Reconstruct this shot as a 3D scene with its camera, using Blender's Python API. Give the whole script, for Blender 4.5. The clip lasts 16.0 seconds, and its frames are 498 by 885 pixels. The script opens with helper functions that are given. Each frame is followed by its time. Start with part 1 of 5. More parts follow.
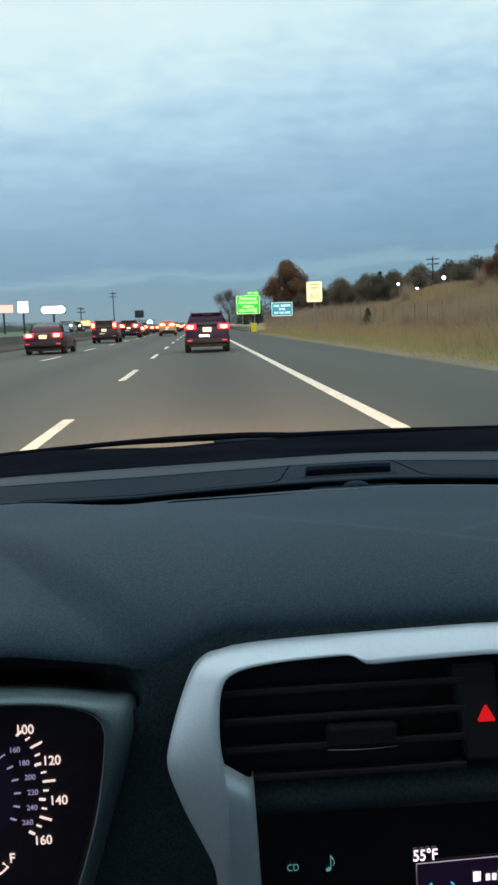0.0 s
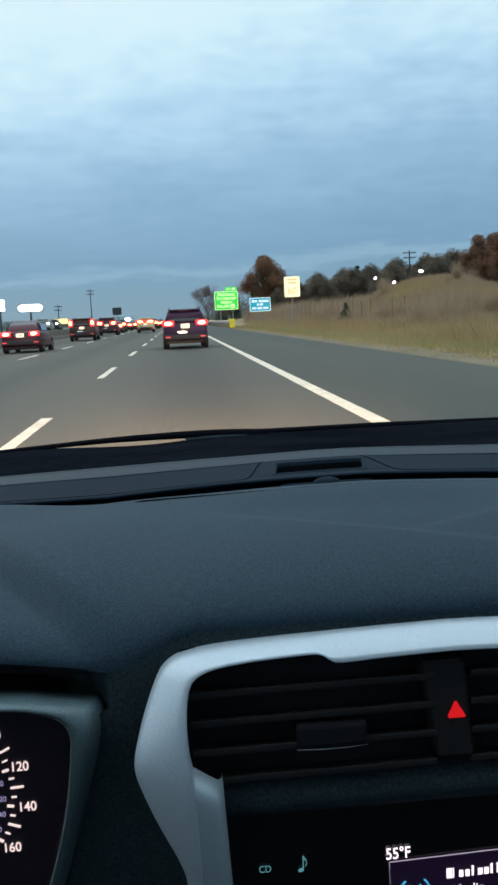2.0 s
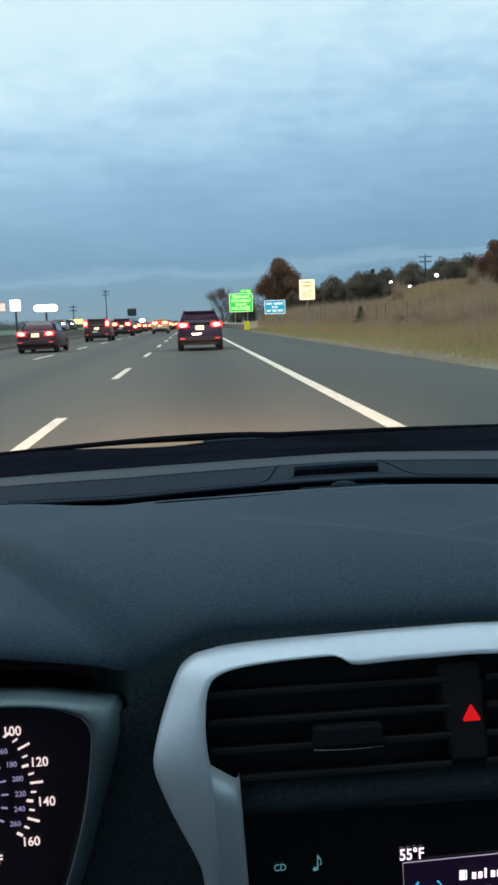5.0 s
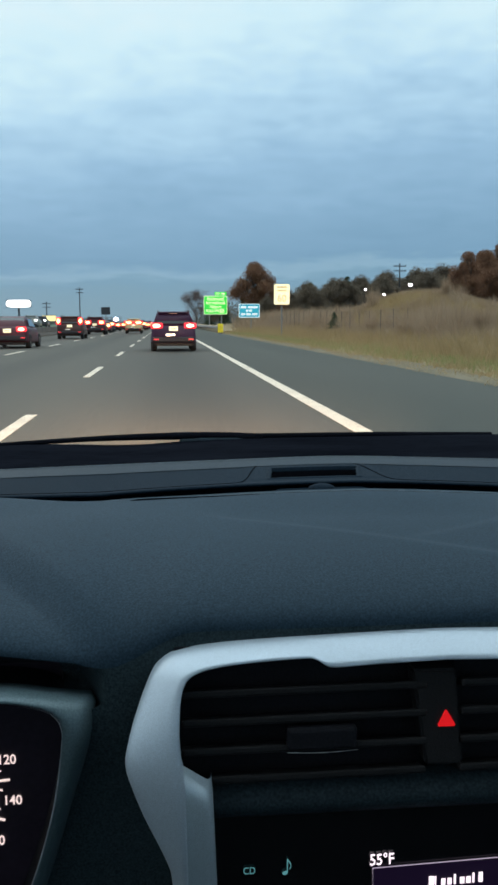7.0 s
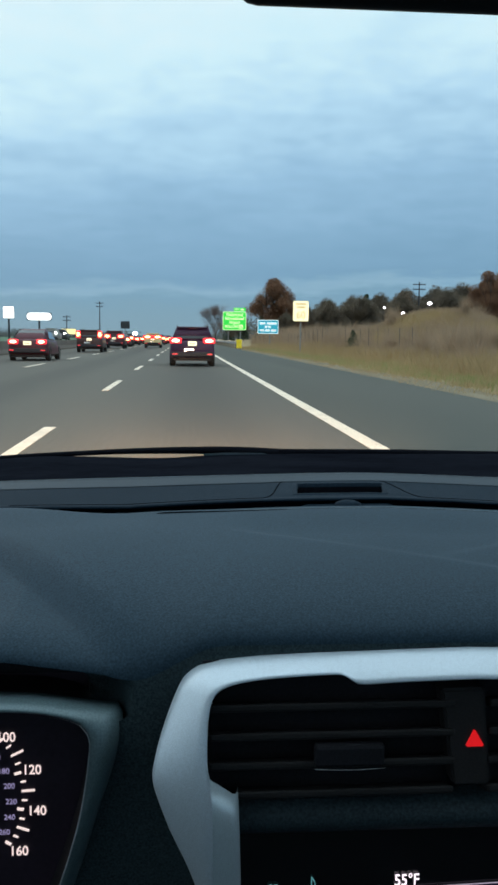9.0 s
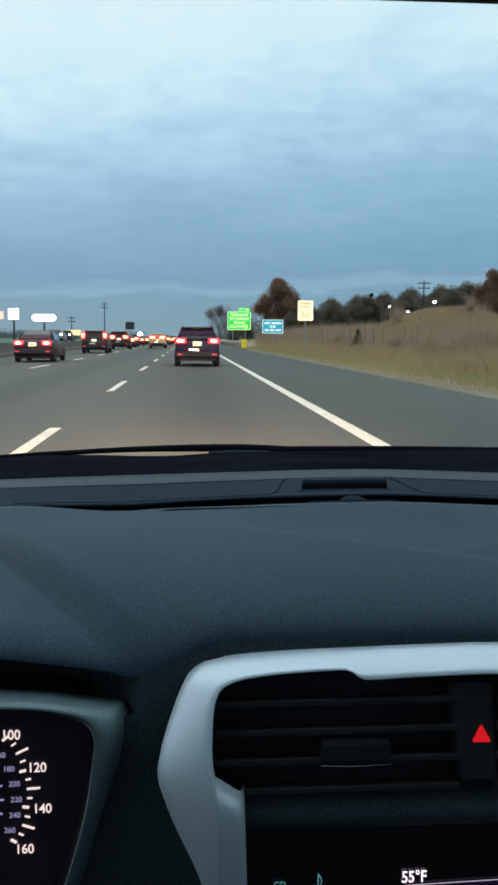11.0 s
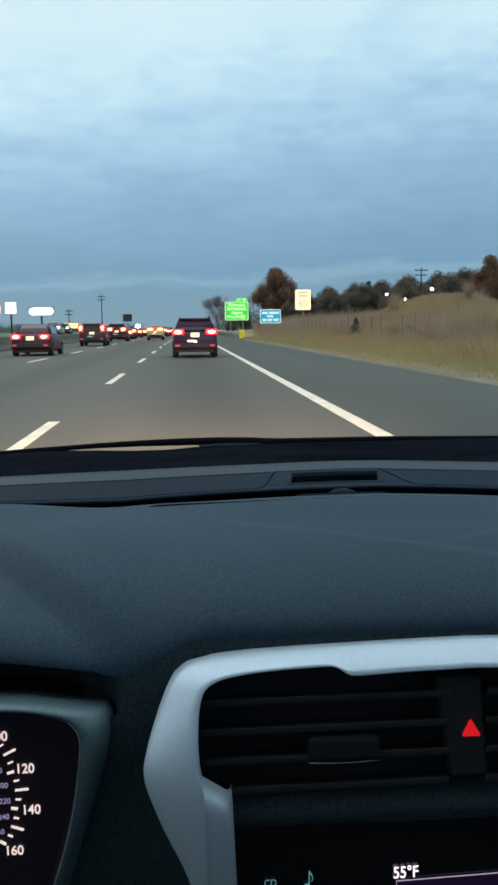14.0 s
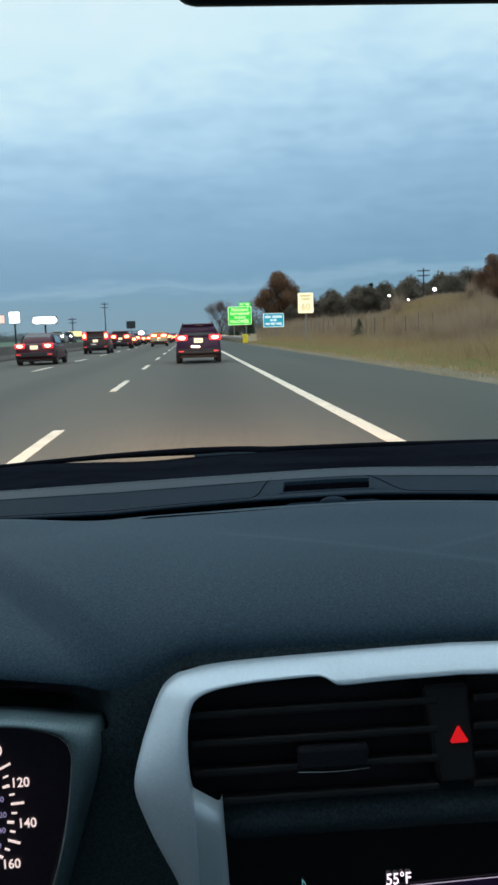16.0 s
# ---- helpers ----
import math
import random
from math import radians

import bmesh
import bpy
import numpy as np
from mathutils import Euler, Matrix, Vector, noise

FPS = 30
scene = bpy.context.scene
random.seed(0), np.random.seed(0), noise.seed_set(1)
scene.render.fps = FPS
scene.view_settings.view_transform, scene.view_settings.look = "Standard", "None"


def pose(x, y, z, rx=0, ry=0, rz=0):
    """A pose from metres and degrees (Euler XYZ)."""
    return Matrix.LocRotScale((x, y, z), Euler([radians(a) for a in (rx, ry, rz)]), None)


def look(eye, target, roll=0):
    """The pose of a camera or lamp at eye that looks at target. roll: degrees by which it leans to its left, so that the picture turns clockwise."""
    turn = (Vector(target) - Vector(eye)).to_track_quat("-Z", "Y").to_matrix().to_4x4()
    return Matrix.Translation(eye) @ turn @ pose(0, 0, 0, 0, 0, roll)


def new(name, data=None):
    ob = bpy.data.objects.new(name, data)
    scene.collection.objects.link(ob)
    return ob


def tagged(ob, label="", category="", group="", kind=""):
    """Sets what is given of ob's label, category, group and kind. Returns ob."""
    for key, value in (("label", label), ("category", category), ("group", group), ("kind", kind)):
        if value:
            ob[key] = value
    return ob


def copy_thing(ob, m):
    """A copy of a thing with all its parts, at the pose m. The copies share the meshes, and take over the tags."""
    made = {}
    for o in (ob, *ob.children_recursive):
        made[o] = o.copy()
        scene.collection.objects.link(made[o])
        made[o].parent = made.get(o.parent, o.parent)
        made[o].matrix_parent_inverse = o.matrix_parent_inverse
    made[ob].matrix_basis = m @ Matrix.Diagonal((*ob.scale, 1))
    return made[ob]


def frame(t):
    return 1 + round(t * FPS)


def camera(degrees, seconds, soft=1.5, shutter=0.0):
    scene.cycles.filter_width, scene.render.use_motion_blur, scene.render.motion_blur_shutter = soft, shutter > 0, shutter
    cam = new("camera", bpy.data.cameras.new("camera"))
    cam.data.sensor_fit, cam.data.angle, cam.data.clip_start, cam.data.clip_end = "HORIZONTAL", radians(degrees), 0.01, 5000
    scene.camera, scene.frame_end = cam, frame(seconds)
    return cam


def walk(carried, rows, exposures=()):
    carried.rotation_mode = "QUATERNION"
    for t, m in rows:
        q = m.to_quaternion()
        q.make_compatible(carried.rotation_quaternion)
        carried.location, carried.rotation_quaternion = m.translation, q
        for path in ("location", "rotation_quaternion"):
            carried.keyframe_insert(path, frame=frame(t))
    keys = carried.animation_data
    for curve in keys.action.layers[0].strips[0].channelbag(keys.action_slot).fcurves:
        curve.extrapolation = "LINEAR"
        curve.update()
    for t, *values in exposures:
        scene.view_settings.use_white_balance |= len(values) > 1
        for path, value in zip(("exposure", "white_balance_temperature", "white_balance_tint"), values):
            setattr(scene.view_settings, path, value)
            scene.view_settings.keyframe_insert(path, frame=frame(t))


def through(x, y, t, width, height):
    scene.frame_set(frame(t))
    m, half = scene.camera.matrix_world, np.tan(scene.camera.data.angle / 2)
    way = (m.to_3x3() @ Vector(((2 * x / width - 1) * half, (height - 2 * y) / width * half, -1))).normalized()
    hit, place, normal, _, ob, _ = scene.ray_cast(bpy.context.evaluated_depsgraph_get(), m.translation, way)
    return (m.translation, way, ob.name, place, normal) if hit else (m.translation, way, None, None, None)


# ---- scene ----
# The camera is held inside a car; x runs to the right, y ahead along the road, z up.
PATH = (
    (0.0, -0.0031, -0.0024, 1.1215, -2.92, -7.62, -2.05),
    (0.5, -0.0017, 0.0009, 1.1208, -3.39, -7.85, -2.23),
    (1.0, 0.0028, 0.0002, 1.1212, -3.39, -7.56, -2.74),
    (1.5, 0.0009, 0.0016, 1.1197, -3.38, -7.62, -2.40),
    (2.0, 0.0059, 0.0038, 1.1213, -4.18, -7.94, -2.77),
    (2.5, 0.0039, 0.0021, 1.1201, -3.85, -7.59, -2.57),
    (3.0, 0.0026, 0.0024, 1.1202, -3.64, -7.82, -2.36),
    (3.5, 0.0024, 0.0024, 1.1199, -3.64, -7.80, -2.21),
    (4.0, -0.0026, 0.0020, 1.1196, -3.70, -7.81, -1.88),
    (4.5, -0.0002, -0.0008, 1.1202, -4.03, -7.21, -2.12),
    (4.7, 0.0011, -0.0034, 1.1236, -3.34, -7.79, -2.15),
    (6.8, -0.0010, 0.0010, 1.1183, -4.47, -7.24, -1.32),
    (7.0, -0.0053, 0.0015, 1.1202, -5.27, -7.60, -0.17),
    (7.5, -0.0063, -0.0022, 1.1221, -5.10, -7.01, -0.33),
    (8.0, -0.0100, -0.0064, 1.1339, -4.83, -6.37, 0.68),
    (8.5, -0.0199, -0.0006, 1.1200, -3.86, -6.34, 1.13),
    (8.7, -0.0153, -0.0001, 1.1201, -4.12, -6.57, 0.81),
    (10.8, -0.0114, 0.0041, 1.1149, -4.08, -6.66, 0.27),
    (11.0, -0.0127, 0.0023, 1.1169, -3.85, -6.61, 0.32),
    (11.5, -0.0132, 0.0062, 1.1158, -4.27, -7.44, 0.54),
    (12.0, 0.0005, 0.0098, 1.1153, -4.51, -7.11, -0.73),
    (12.5, 0.0034, 0.0072, 1.1184, -4.64, -6.96, -0.74),
    (13.0, 0.0027, 0.0061, 1.1182, -4.39, -7.10, -0.73),
    (13.5, -0.0012, -0.0003, 1.1201, -4.02, -6.69, -0.81),
    (14.0, -0.0028, 0.0084, 1.1187, -3.86, -7.23, -0.67),
    (14.5, -0.0050, 0.0081, 1.1177, -3.79, -7.21, -0.38),
    (15.0, -0.0022, 0.0102, 1.1165, -3.89, -7.55, -0.79),
    (15.5, 0.0043, 0.0104, 1.1186, -3.77, -7.68, -1.29),
    (16.0, 0.0089, 0.0029, 1.1239, -3.49, -6.95, -1.92),
)


def held(x, y, z, yaw, pitch, roll):
    a, b = radians(yaw), radians(pitch)
    eye = Vector((x, y, z))
    ahead = Vector((-math.sin(a) * math.cos(b), math.cos(a) * math.cos(b), math.sin(b)))
    return look(eye, eye + ahead, roll)


cam = camera(31.0, 16.0, soft=2.9)
walk(cam, [(row[0], held(*row[1:])) for row in PATH], [
    (0.0, 0.02, 6780, 10), (0.5, 0.02, 6700, 10), (2.0, 0.02, 6450, 11), (4.5, 0.0, 6430, 11), (6.8, 0.0, 6450, 11), (7.0, 0.0, 6520, 11), (7.5, 0.0, 6720, 11),
    (8.5, 0.0, 6420, 9), (11.5, -0.03, 6400, 9), (12.0, -0.04, 6250, 8), (12.5, -0.04, 6330, 10), (13.0, -0.04, 6420, 10), (16.0, -0.04, 6430, 10)])

# ---- light ----
world = bpy.data.worlds.new("dusk_sky")
scene.world = world
world.use_nodes = True
wn, wl = world.node_tree.nodes, world.node_tree.links
wn.clear()


def wnode(kind, **values):
    n = wn.new(kind)
    for k, v in values.items():
        n.inputs[k].default_value = v
    return n


def srgb(r, g, b):
    return tuple((c / 255 / 12.92 if c <= 10 else ((c / 255 + 0.055) / 1.055) ** 2.4) for c in (r, g, b)) + (1.0,)


def ramp(nodes, stops, mode="LINEAR"):
    r = nodes.new("ShaderNodeValToRGB")
    r.color_ramp.interpolation = mode
    e = r.color_ramp.elements
    while len(e) < len(stops):
        e.new(0.5)
    for el, (p, c) in zip(e, stops):
        el.position, el.color = p, c
    return r


def math_node(nodes, links, op, a, b):
    n = nodes.new("ShaderNodeMath")
    n.operation = op
    for i, v in enumerate((a, b)):
        if isinstance(v, (int, float)):
            n.inputs[i].default_value = v
        else:
            links.new(v, n.inputs[i])
    return n.outputs[0]


def mix_node(nodes, links, fac, a, b, blend="MIX"):
    n = nodes.new("ShaderNodeMix")
    n.data_type, n.blend_type = "RGBA", blend
    for sock, v in ((n.inputs[0], fac), (n.inputs[6], a), (n.inputs[7], b)):
        if isinstance(v, (int, float, tuple)):
            sock.default_value = v
        else:
            links.new(v, sock)
    return n.outputs[2]


wcoord = wn.new("ShaderNodeTexCoord")
wsep = wn.new("ShaderNodeSeparateXYZ")
wl.new(wcoord.outputs["Generated"], wsep.inputs[0])
# a cloud deck: directions are spread on a flat layer overhead, so the clouds draw out towards the horizon
lift = math_node(wn, wl, "MAXIMUM", math_node(wn, wl, "ADD", wsep.outputs["Z"], 0.13), 0.05)
wcomb = wn.new("ShaderNodeCombineXYZ")
wl.new(math_node(wn, wl, "DIVIDE", wsep.outputs["X"], lift), wcomb.inputs[0])
wl.new(math_node(wn, wl, "DIVIDE", wsep.outputs["Y"], lift), wcomb.inputs[1])
clouds = wnode("ShaderNodeTexNoise", Scale=1.5, Detail=6.0, Roughness=0.55, Distortion=0.5)
wl.new(wcomb.outputs[0], clouds.inputs["Vector"])
fine = wnode("ShaderNodeTexNoise", Scale=7.0, Detail=6.0, Roughness=0.68, Distortion=0.2)
wl.new(wcomb.outputs[0], fine.inputs["Vector"])
stir = math_node(wn, wl, "ADD",
                 math_node(wn, wl, "MULTIPLY", math_node(wn, wl, "SUBTRACT", clouds.outputs["Fac"], 0.5), 0.17),
                 math_node(wn, wl, "MULTIPLY", math_node(wn, wl, "SUBTRACT", fine.outputs["Fac"], 0.5), 0.15))
damp = math_node(wn, wl, "MINIMUM", math_node(wn, wl, "ADD", math_node(wn, wl, "MULTIPLY", wsep.outputs["Z"], 3.2), 0.02), 1.0)
side = math_node(wn, wl, "MULTIPLY", math_node(wn, wl, "MULTIPLY", wsep.outputs["X"], -0.14), damp)
height = math_node(wn, wl, "ADD", math_node(wn, wl, "ADD", wsep.outputs["Z"], side), math_node(wn, wl, "MULTIPLY", stir, damp))
sky_ramp = ramp(wn, [(0.0, srgb(138, 168, 182)), (0.034, srgb(134, 168, 186)), (0.044, srgb(131, 168, 190)), (0.050, srgb(150, 184, 203)), (0.054, srgb(146, 181, 202)), (0.062, srgb(130, 168, 194)),
                     (0.11, srgb(145, 182, 208)), (0.16, srgb(164, 200, 225)), (0.22, srgb(194, 227, 245)), (0.28, srgb(222, 248, 254)),
                     (0.36, srgb(236, 253, 255)), (1.0, srgb(232, 248, 252))])
wl.new(height, sky_ramp.inputs[0])
sky = wn.new("ShaderNodeTexSky")
sky.sky_type, sky.sun_disc = "NISHITA", False
sky.sun_elevation, sky.sun_rotation = radians(9), radians(-40)
nishita = mix_node(wn, wl, 1.0, sky.outputs[0], (0.05, 0.05, 0.05, 1.0), "MULTIPLY")
bg = wn.new("ShaderNodeBackground")
dusk = mix_node(wn, wl, 1.0, sky_ramp.outputs[0], (0.955, 1.0, 1.05, 1.0), "MULTIPLY")
wl.new(mix_node(wn, wl, 0.05, dusk, nishita), bg.inputs["Color"])
# an overcast sky is brighter overhead than near the horizon
crown = math_node(wn, wl, "MULTIPLY", math_node(wn, wl, "MAXIMUM", math_node(wn, wl, "SUBTRACT", wsep.outputs["Z"], 0.36), 0.0), 1.6)
wl.new(math_node(wn, wl, "ADD", crown, 1.0), bg.inputs["Strength"])
wout = wn.new("ShaderNodeOutputWorld")
wl.new(bg.outputs[0], wout.inputs[0])

sun = new("overcast_sun", bpy.data.lights.new("overcast_sun", "SUN"))
sun.data.energy, sun.data.angle, sun.data.color = 0.35, radians(40), (1.0, 0.93, 0.84)
sun.matrix_world = look((0, 0, 30), (12, -16, 18))


def headlight(x):
    lamp = new("headlight_beam", bpy.data.lights.new("headlight_beam", "SPOT"))
    lamp.data.energy, lamp.data.spot_size, lamp.data.spot_blend = 18000, radians(36), 1.0
    lamp.data.color, lamp.data.shadow_soft_size = (1.0, 0.62, 0.36), 0.03
    lamp.matrix_world = look((x, 2.35, 0.68), (x + 0.12, 23.0, 0.0))


headlight(-0.5)
headlight(0.78)


# ---- materials ----
def material(name, dark, light, scale=4.0, rough=0.6, metal=0.0, grain=60.0, bump=0.1, spread=0.5, coat=0.0, random_tint=0.0, stretch=(1, 1, 1), gloss=0.5, speck=0.2):
    """A surface with stains at one scale and grain at a finer one."""
    m = bpy.data.materials.new(name)
    m.use_nodes = True
    n, k = m.node_tree.nodes, m.node_tree.links
    b = n["Principled BSDF"]
    tc = n.new("ShaderNodeTexCoord")
    mp = n.new("ShaderNodeMapping")
    mp.inputs["Scale"].default_value = stretch
    k.new(tc.outputs["Object"], mp.inputs[0])
    big, small = n.new("ShaderNodeTexNoise"), n.new("ShaderNodeTexNoise")
    for t, s, d in ((big, scale, 5.0), (small, grain, 3.0)):
        t.inputs["Scale"].default_value, t.inputs["Detail"].default_value = s, d
        k.new(mp.outputs[0], t.inputs["Vector"])
    r = ramp(n, [(0.5 - spread / 2, (*dark, 1)), (0.5 + spread / 2, (*light, 1))])
    k.new(big.outputs["Fac"], r.inputs[0])
    shade = ramp(n, [(0.3, (1 - speck,) * 3 + (1,)), (0.7, (1 + speck,) * 3 + (1,))])
    k.new(small.outputs["Fac"], shade.inputs[0])
    colour = mix_node(n, k, 1.0, r.outputs[0], shade.outputs[0], "MULTIPLY")
    if random_tint:
        info = n.new("ShaderNodeObjectInfo")
        tint = ramp(n, [(0, (1 - random_tint,) * 3 + (1,)), (1, (1 + random_tint,) * 3 + (1,))])
        k.new(info.outputs["Random"], tint.inputs[0])
        colour = mix_node(n, k, 1.0, colour, tint.outputs[0], "MULTIPLY")
    k.new(colour, b.inputs["Base Color"])
    b.inputs["Roughness"].default_value, b.inputs["Metallic"].default_value = rough, metal
    b.inputs["Coat Weight"].default_value = coat
    b.inputs["Specular IOR Level"].default_value = gloss
    if bump:
        bp = n.new("ShaderNodeBump")
        bp.inputs["Strength"].default_value, bp.inputs["Distance"].default_value = bump, 0.002
        k.new(small.outputs["Fac"], bp.inputs["Height"])
        k.new(bp.outputs[0], b.inputs["Normal"])
    return m


def island_material(name, colours, rough=0.8, through=0.45):
    """Leaves and blades: each loose piece takes a colour of its own."""
    m = bpy.data.materials.new(name)
    m.use_nodes = True
    n, k = m.node_tree.nodes, m.node_tree.links
    b = n["Principled BSDF"]
    geo = n.new("ShaderNodeNewGeometry")
    r = ramp(n, [(i / (len(colours) - 1), (*c, 1)) for i, c in enumerate(colours)])
    k.new(geo.outputs["Random Per Island"], r.inputs[0])
    k.new(r.outputs[0], b.inputs["Base Color"])
    b.inputs["Roughness"].default_value = rough
    b.inputs["Specular IOR Level"].default_value = 0.15
    thin, both = n.new("ShaderNodeBsdfTranslucent"), n.new("ShaderNodeMixShader")
    k.new(r.outputs[0], thin.inputs[0])
    both.inputs[0].default_value = through
    k.new(b.outputs[0], both.inputs[1])
    k.new(thin.outputs[0], both.inputs[2])
    k.new(both.outputs[0], n["Material Output"].inputs[0])
    return m


def glow(name, colour, strength, base=(0.02, 0.02, 0.02)):
    m = bpy.data.materials.new(name)
    m.use_nodes = True
    b = m.node_tree.nodes["Principled BSDF"]
    b.inputs["Base Color"].default_value = (*base, 1)
    b.inputs["Emission Color"].default_value = (*colour, 1)
    b.inputs["Emission Strength"].default_value = strength
    b.inputs["Roughness"].default_value = 0.4
    return m


M_PAD = material("soft_dash_plastic", (0.0184, 0.0362, 0.0530), (0.0232, 0.0446, 0.0642), 3.0, 0.66, grain=820, bump=0.02, gloss=0.12, speck=0.34)
M_LEDGE = material("hard_dash_plastic", (0.0066, 0.0142, 0.0232), (0.0090, 0.0184, 0.0290), 4.0, 0.7, grain=600, bump=0.25, gloss=0.05, speck=0.3)
M_DARK = material("dark_dash_plastic", (0.0165, 0.0280, 0.0345), (0.0230, 0.0380, 0.0455), 6.0, 0.6, grain=600, bump=0.2, gloss=0.25, speck=0.5)
M_FACE = material("dash_face_plastic", (0.0245, 0.0392, 0.0450), (0.0315, 0.0494, 0.0560), 6.0, 0.62, grain=800, bump=0.02, gloss=0.12, speck=0.45)
# Ledge plastic in a lighter tone, with the sky's light put into the colour.
M_BAND = material("sky_lit_dash_plastic", (0.0064, 0.0146, 0.0244), (0.0088, 0.0189, 0.0305), 5.0, 0.5, grain=600, bump=0.1, gloss=0.15, speck=0.35)
# Paler, glossier plastic: the highlight on lip and seam is put into its colour.
M_LIP = material("pale_highlight_plastic", (0.022, 0.036, 0.050), (0.034, 0.052, 0.068), 9.0, 0.4, grain=300, bump=0.05, gloss=0.5, speck=0.4)
# Black cowl plastic; the paler streaks paint windscreen reflections into its colour.
M_COWL = material("cowl_plastic_with_reflections", (0.0032, 0.0039, 0.0060), (0.0095, 0.0110, 0.0155), 9.0, 0.85, grain=120, bump=0.1, gloss=0.0, stretch=(0.5, 2, 1))
M_MATTE = material("matte_black_rubber_and_shade", (0.0050, 0.0056, 0.0080), (0.0080, 0.0086, 0.0118), 8.0, 0.9, grain=300, bump=0.1, gloss=0.0)
M_BLACK = material("black_plastic", (0.013, 0.013, 0.016), (0.018, 0.018, 0.022), 8.0, 0.6, grain=700, bump=0.1, gloss=0.12)
M_SILVER = material("satin_silver_trim", (0.49, 0.565, 0.630), (0.54, 0.62, 0.690), 9.0, 0.42, metal=0.3, grain=2500, bump=0.03)
# The bezel's silver again, darkened to give the inward facet its shade.
M_FLANGE = material("shaded_silver_trim", (0.44, 0.53, 0.58), (0.50, 0.59, 0.64), 9.0, 0.42, metal=0.3, grain=2500, bump=0.03)
M_TRIM = material("satin_grey_trim", (0.105, 0.158, 0.176), (0.132, 0.192, 0.210), 9.0, 0.45, metal=0.25, grain=900, bump=0.08)
M_SLAT = material("vent_slat_plastic", (0.0215, 0.0200, 0.0205), (0.0290, 0.0275, 0.0280), 6.0, 0.6, grain=900, bump=0.15, gloss=0.15)
M_GLOSS = material("gloss_black_panel", (0.003, 0.003, 0.004), (0.005, 0.004, 0.006), 5.0, 0.22, grain=50, bump=0.0)
M_DIAL = material("dial_black", (0.018, 0.011, 0.021), (0.028, 0.018, 0.031), 30.0, 0.4, grain=300, bump=0.0)
M_CHROME = material("chrome_line", (0.30, 0.32, 0.34), (0.52, 0.54, 0.56), 20.0, 0.30, metal=0.3, grain=300, bump=0.0)
M_LINER = material("grey_headliner", (0.20, 0.20, 0.19), (0.24, 0.24, 0.23), 5.0, 0.9, grain=400, bump=0.2)
M_RED = glow("hazard_red", (1.0, 0.01, 0.015), 0.62)
M_NUM = glow("dial_white", (1.0, 0.80, 0.76), 0.95)
M_KM = glow("dial_violet", (0.52, 0.45, 0.80), 0.55)
M_TEAL = glow("icon_teal", (0.16, 0.50, 0.54), 0.5)
M_TEXT = glow("display_white", (1.0, 0.86, 0.95), 1.35)
M_FRAME = glow("display_frame", (0.62, 0.52, 0.68), 0.75)
M_BLUE = glow("display_blue", (0.06, 0.45, 0.80), 0.9)

M_ROAD = material("worn_asphalt", (0.068, 0.062, 0.052), (0.098, 0.089, 0.073), 0.25, 0.88, grain=22, bump=0.03, stretch=(1, 0.06, 1), gloss=0.3, speck=0.10)
# oil-dark middle of each lane, paler wheel tracks
rn, rk = M_ROAD.node_tree.nodes, M_ROAD.node_tree.links
base = rn["Principled BSDF"].inputs["Base Color"]
plain = base.links[0].from_socket
rc, rs = rn.new("ShaderNodeTexCoord"), rn.new("ShaderNodeSeparateXYZ")
rk.new(rc.outputs["Object"], rs.inputs[0])
turn = math_node(rn, rk, "MULTIPLY", math_node(rn, rk, "ADD", rs.outputs["X"], 3.69), 2 * math.pi / 4.06)
lane = math_node(rn, rk, "COSINE", turn, 0.0)
band = ramp(rn, [(0.0, (1.06, 1.06, 1.06, 1)), (0.55, (1.03, 1.03, 1.03, 1)), (1.0, (0.78, 0.79, 0.80, 1))])
rk.new(math_node(rn, rk, "MULTIPLY", math_node(rn, rk, "ADD", lane, 1.0), 0.5), band.inputs[0])
rk.new(mix_node(rn, rk, 1.0, plain, band.outputs[0], "MULTIPLY"), base)
M_SHOULDER = material("shoulder_asphalt", (0.046, 0.048, 0.040), (0.074, 0.074, 0.061), 0.3, 0.9, grain=22, bump=0.04, stretch=(1, 0.07, 1), gloss=0.3, speck=0.10)
M_PAINT = material("road_paint", (0.55, 0.45, 0.34), (0.80, 0.68, 0.53), 1.5, 0.6, grain=25, bump=0.2)
M_GROUND = material("roadside_grass", (0.19, 0.145, 0.068), (0.30, 0.215, 0.108), 0.12, 0.95, grain=3.0, bump=0.4)
M_FIELD = material("green_field", (0.040, 0.085, 0.045), (0.06, 0.115, 0.055), 0.05, 0.95, grain=2.0, bump=0.4)
M_CONC = material("weathered_concrete", (0.085, 0.07, 0.06), (0.14, 0.115, 0.095), 0.8, 0.9, grain=12, bump=0.3)


# ---- builders ----
def thing(name, label, category, group="", kind="", at=(0, 0, 0)):
    ob = new(name)
    ob.empty_display_size = 0.05
    ob.location = at
    return tagged(ob, label, category, group, kind)


def part(name, bm, mat, parent=None, label="", smooth=False):
    me = bpy.data.meshes.new(name)
    bmesh.ops.recalc_face_normals(bm, faces=bm.faces)
    bm.to_mesh(me)
    bm.free()
    if smooth:
        me.polygons.foreach_set("use_smooth", [True] * len(me.polygons))
    me.materials.append(mat)
    ob = new(name, me)
    ob.parent = parent
    if label:
        ob["label"] = label
    return ob


